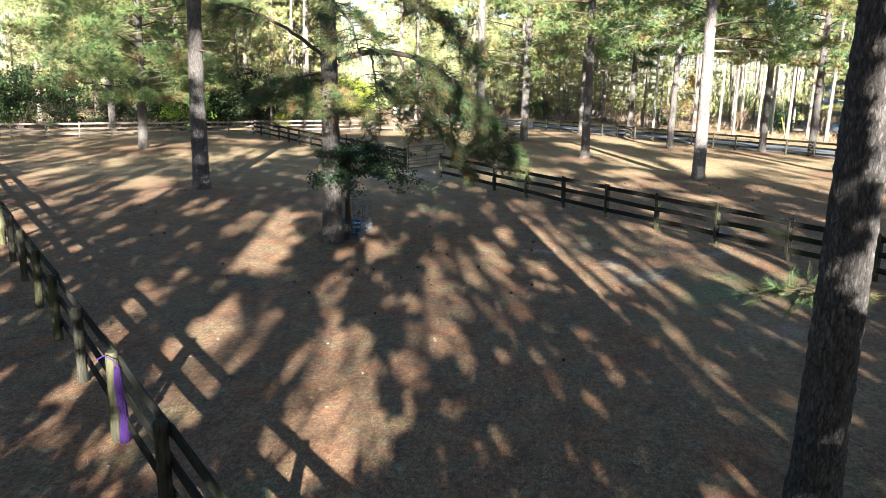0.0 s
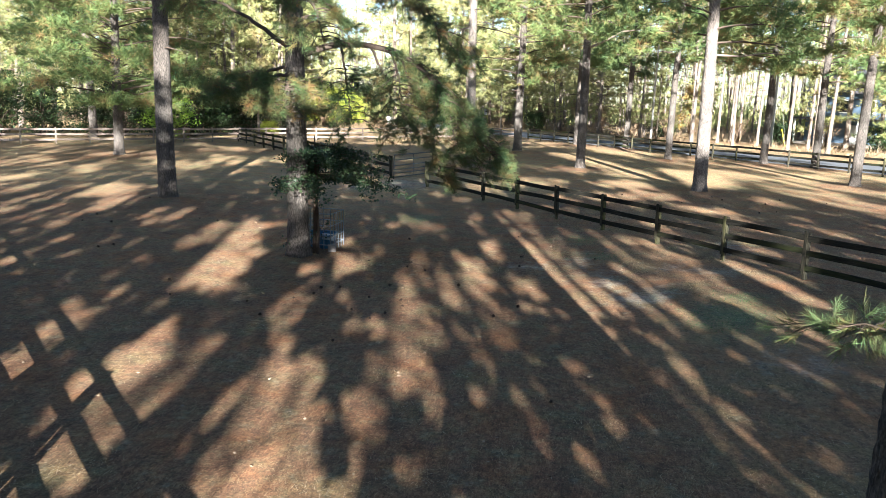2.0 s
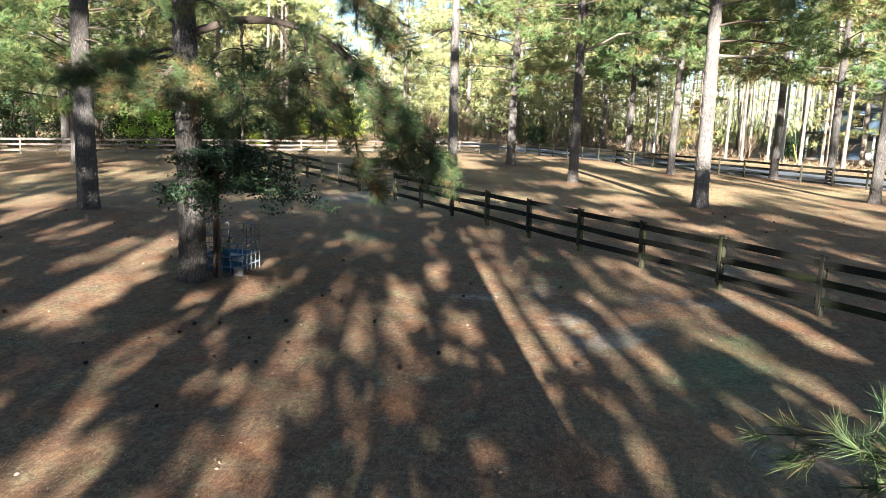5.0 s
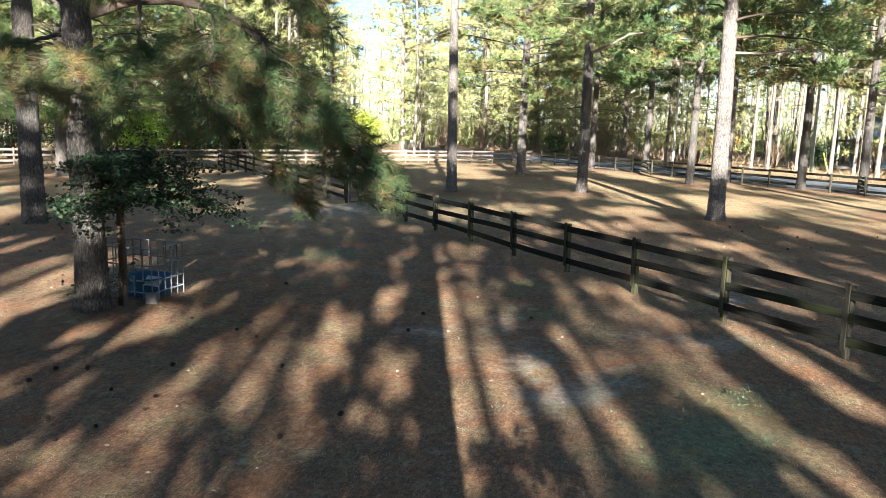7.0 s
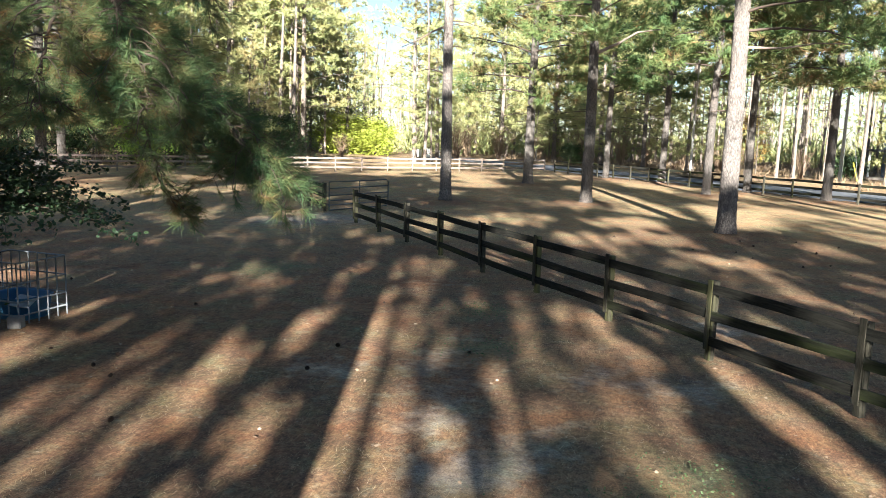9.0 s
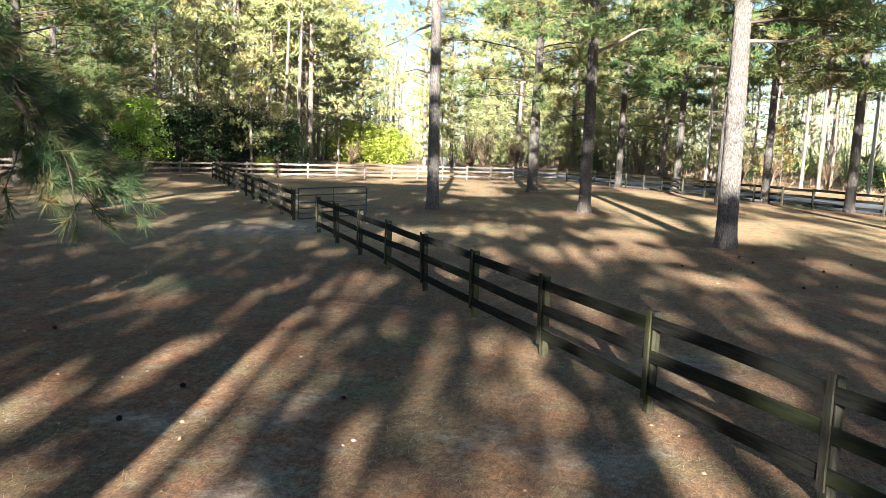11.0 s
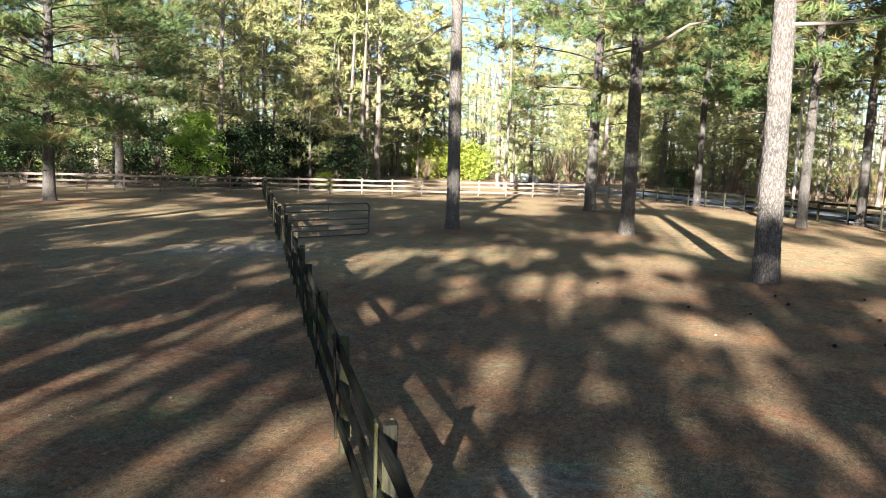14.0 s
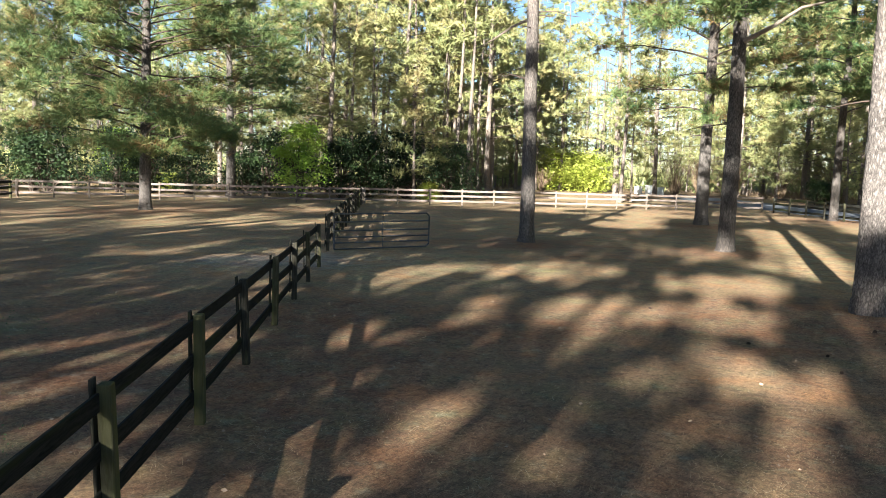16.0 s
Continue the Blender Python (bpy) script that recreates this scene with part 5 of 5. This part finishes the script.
def light_at(u, v):
    """How much sun reaches this place of the floor: 0 none, 1 all."""
    best = 0.0
    for u1, v1, w1, u0, v0, w0, share in SUNNY:
        k = (u - u0) / (u1 - u0 + 1e-6)
        over = max(0.0, k - 1, -k) * (u1 - u0) / 0.6
        if over < 1:
            k = min(1, max(0, k))
            half = (w0 + (w1 - w0) * k + (0.12 if share == 1 else 0.03) + 0.003 * u) * math.sqrt(1 - over * over)
            if abs(v - v0 - (v1 - v0) * k) < half:
                best = max(best, share)
    if best:
        return max(0.0, 1 - 1.15 * (1 - best))
    q = noise.noise((u * 0.16, v * 0.55, 3.1)) + 0.6 * noise.noise((u * 0.4, v * 1.3, 8.2))
    if v > 20 or u < -4:
        return 0.95 if q > -0.05 else 0
    if v < -9:
        return 0.95 if q > (0.2 if u < 58 else 0.05) else 0
    if u > 36:
        return 0.8 if q > 0.3 else 0
    return 0.7 if q > 0.5 and u > 20 else 0


# where trunks stand across the light, so that their shadows fall between the sunny strips
LANES = [-7.4, -6.5, -4.85, -2.75, -0.15, 0.95, 1.55, 2.5, 3.42, 4.27, 4.8, 5.42, 6.02, 6.75, 8.25, 8.65, 9.5, 10.25, 11.3, 13.8, 15.9]


def shade_pines():
    r = np.random.default_rng(77)
    spots = []
    for i, v in enumerate(LANES + LANES[::2] + LANES[1::2]):
        for _ in range(400):
            u = r.uniform(-30, -12.5) if i < len(LANES) else r.uniform(-62, -26)
            x, y = u * SHADOW.x + v * SHADOW.y, u * SHADOW.y - v * SHADOW.x
            if all(math.hypot(x - a, y - b) > 3.6 for a, b, *_ in spots):
                break
        spots.append((x, y, 23 + 6 * r.random(), 3.0 + 1.5 * r.random(), 0.13 + 0.06 * r.random()))
    while len(spots) < 78:
        x, y = r.uniform(-34, 36), r.uniform(-62, -9)
        u, v = lane(x, y)
        if (v < -8.5 or v > 18) and all(math.hypot(x - a, y - b) > 4.3 for a, b, *_ in spots):
            spots.append((x, y, (30 if v < -8.5 else 24) + 6 * r.random(), 3.0 + 1.5 * r.random(), 0.2 + 0.06 * r.random()))
    clumps = [[] for _ in spots]
    sx, sy = np.array([p[0] for p in spots]), np.array([p[1] for p in spots])
    top, base = np.array([p[2] for p in spots]), np.array([p[3] for p in spots])
    h = np.arange(3.0, 35.5, 0.5)
    reach = 6.0 * np.clip((top - h[:, None]) / (top - base), 0, 1) ** 0.38
    inside = (h[:, None] > base) & (h[:, None] < top)
    across = np.concatenate([np.arange(-34, -9, 0.45), np.arange(-9, 19, 0.27), np.arange(19, 34, 0.5)])
    # needle clumps are set along the sun's ray wherever the floor must be dark
    for v in across:
        for u in np.arange(-20, 88 if v < -9 else 62, 1.1):
            gu, gv = u + r.uniform(-0.5, 0.5), v + r.uniform(-0.13, 0.13)
            sun_here = light_at(gu, gv)
            if r.random() < sun_here:
                continue
            gx, gy = gu * SHADOW.x + gv * SHADOW.y, gu * SHADOW.y - gv * SHADOW.x
            px, py = gx - SHADOW.x * RUN * h, gy - SHADOW.y * RUN * h
            ok = np.argwhere((np.hypot(px[:, None] - sx, py[:, None] - sy) < reach) & inside)
            if len(ok):
                for j in (r.integers(12, size=2) if sun_here == 0 else r.integers(len(ok) // 2, len(ok), size=1)):
                    k, t = ok[min(len(ok) - 1, int(j))]
                    clumps[t].append((px[k] - sx[t], py[k] - sy[t], h[k]))
    for i, (x, y, height, low, radius) in enumerate(spots):
        g, line, rad = trunk_geo(radius, height, 300 + i, 12, 20, 0.06)
        tree = thing("pine_tree", pose(x, y, 0), "unseen pine added on the sunny side to shade the paddock", "pine tree", "pines behind the walk")
        child("trunk", g.mesh("pine_trunk", BARK, True), tree)
        wood, green = Geo(), Geo()
        cl = np.array(clumps[i] or [(0.3, 0, height - 1)])
        for c in cl:
            z0 = max(1.5, c[2] - 0.35 * math.hypot(c[0], c[1]))
            a = np.array([np.interp(z0, line[:, 2], line[:, 0]), np.interp(z0, line[:, 2], line[:, 1]), z0])
            if wood.n == 0 or r.random() < 0.15:
                tube(wood, [a, (a + c) / 2 + [0, 0, 0.05], c], [0.035, 0.02, 0.008], 3)
        at = np.repeat(cl, 3, 0) + r.normal(size=(3 * len(cl), 3)) * [0.09, 0.09, 0.09]
        blades(green, at, r.normal(size=at.shape) + [0, 0, 0.4], 4, 0.32, 0.28, 0.8, r)
        tagged(child("branchwork", wood.mesh("shade_limbs", TWIG, True), tree), kind="stuff")
        tagged(child("crown", green.mesh("shade_crown", NEEDLES), tree), kind="stuff")


shade_pines()
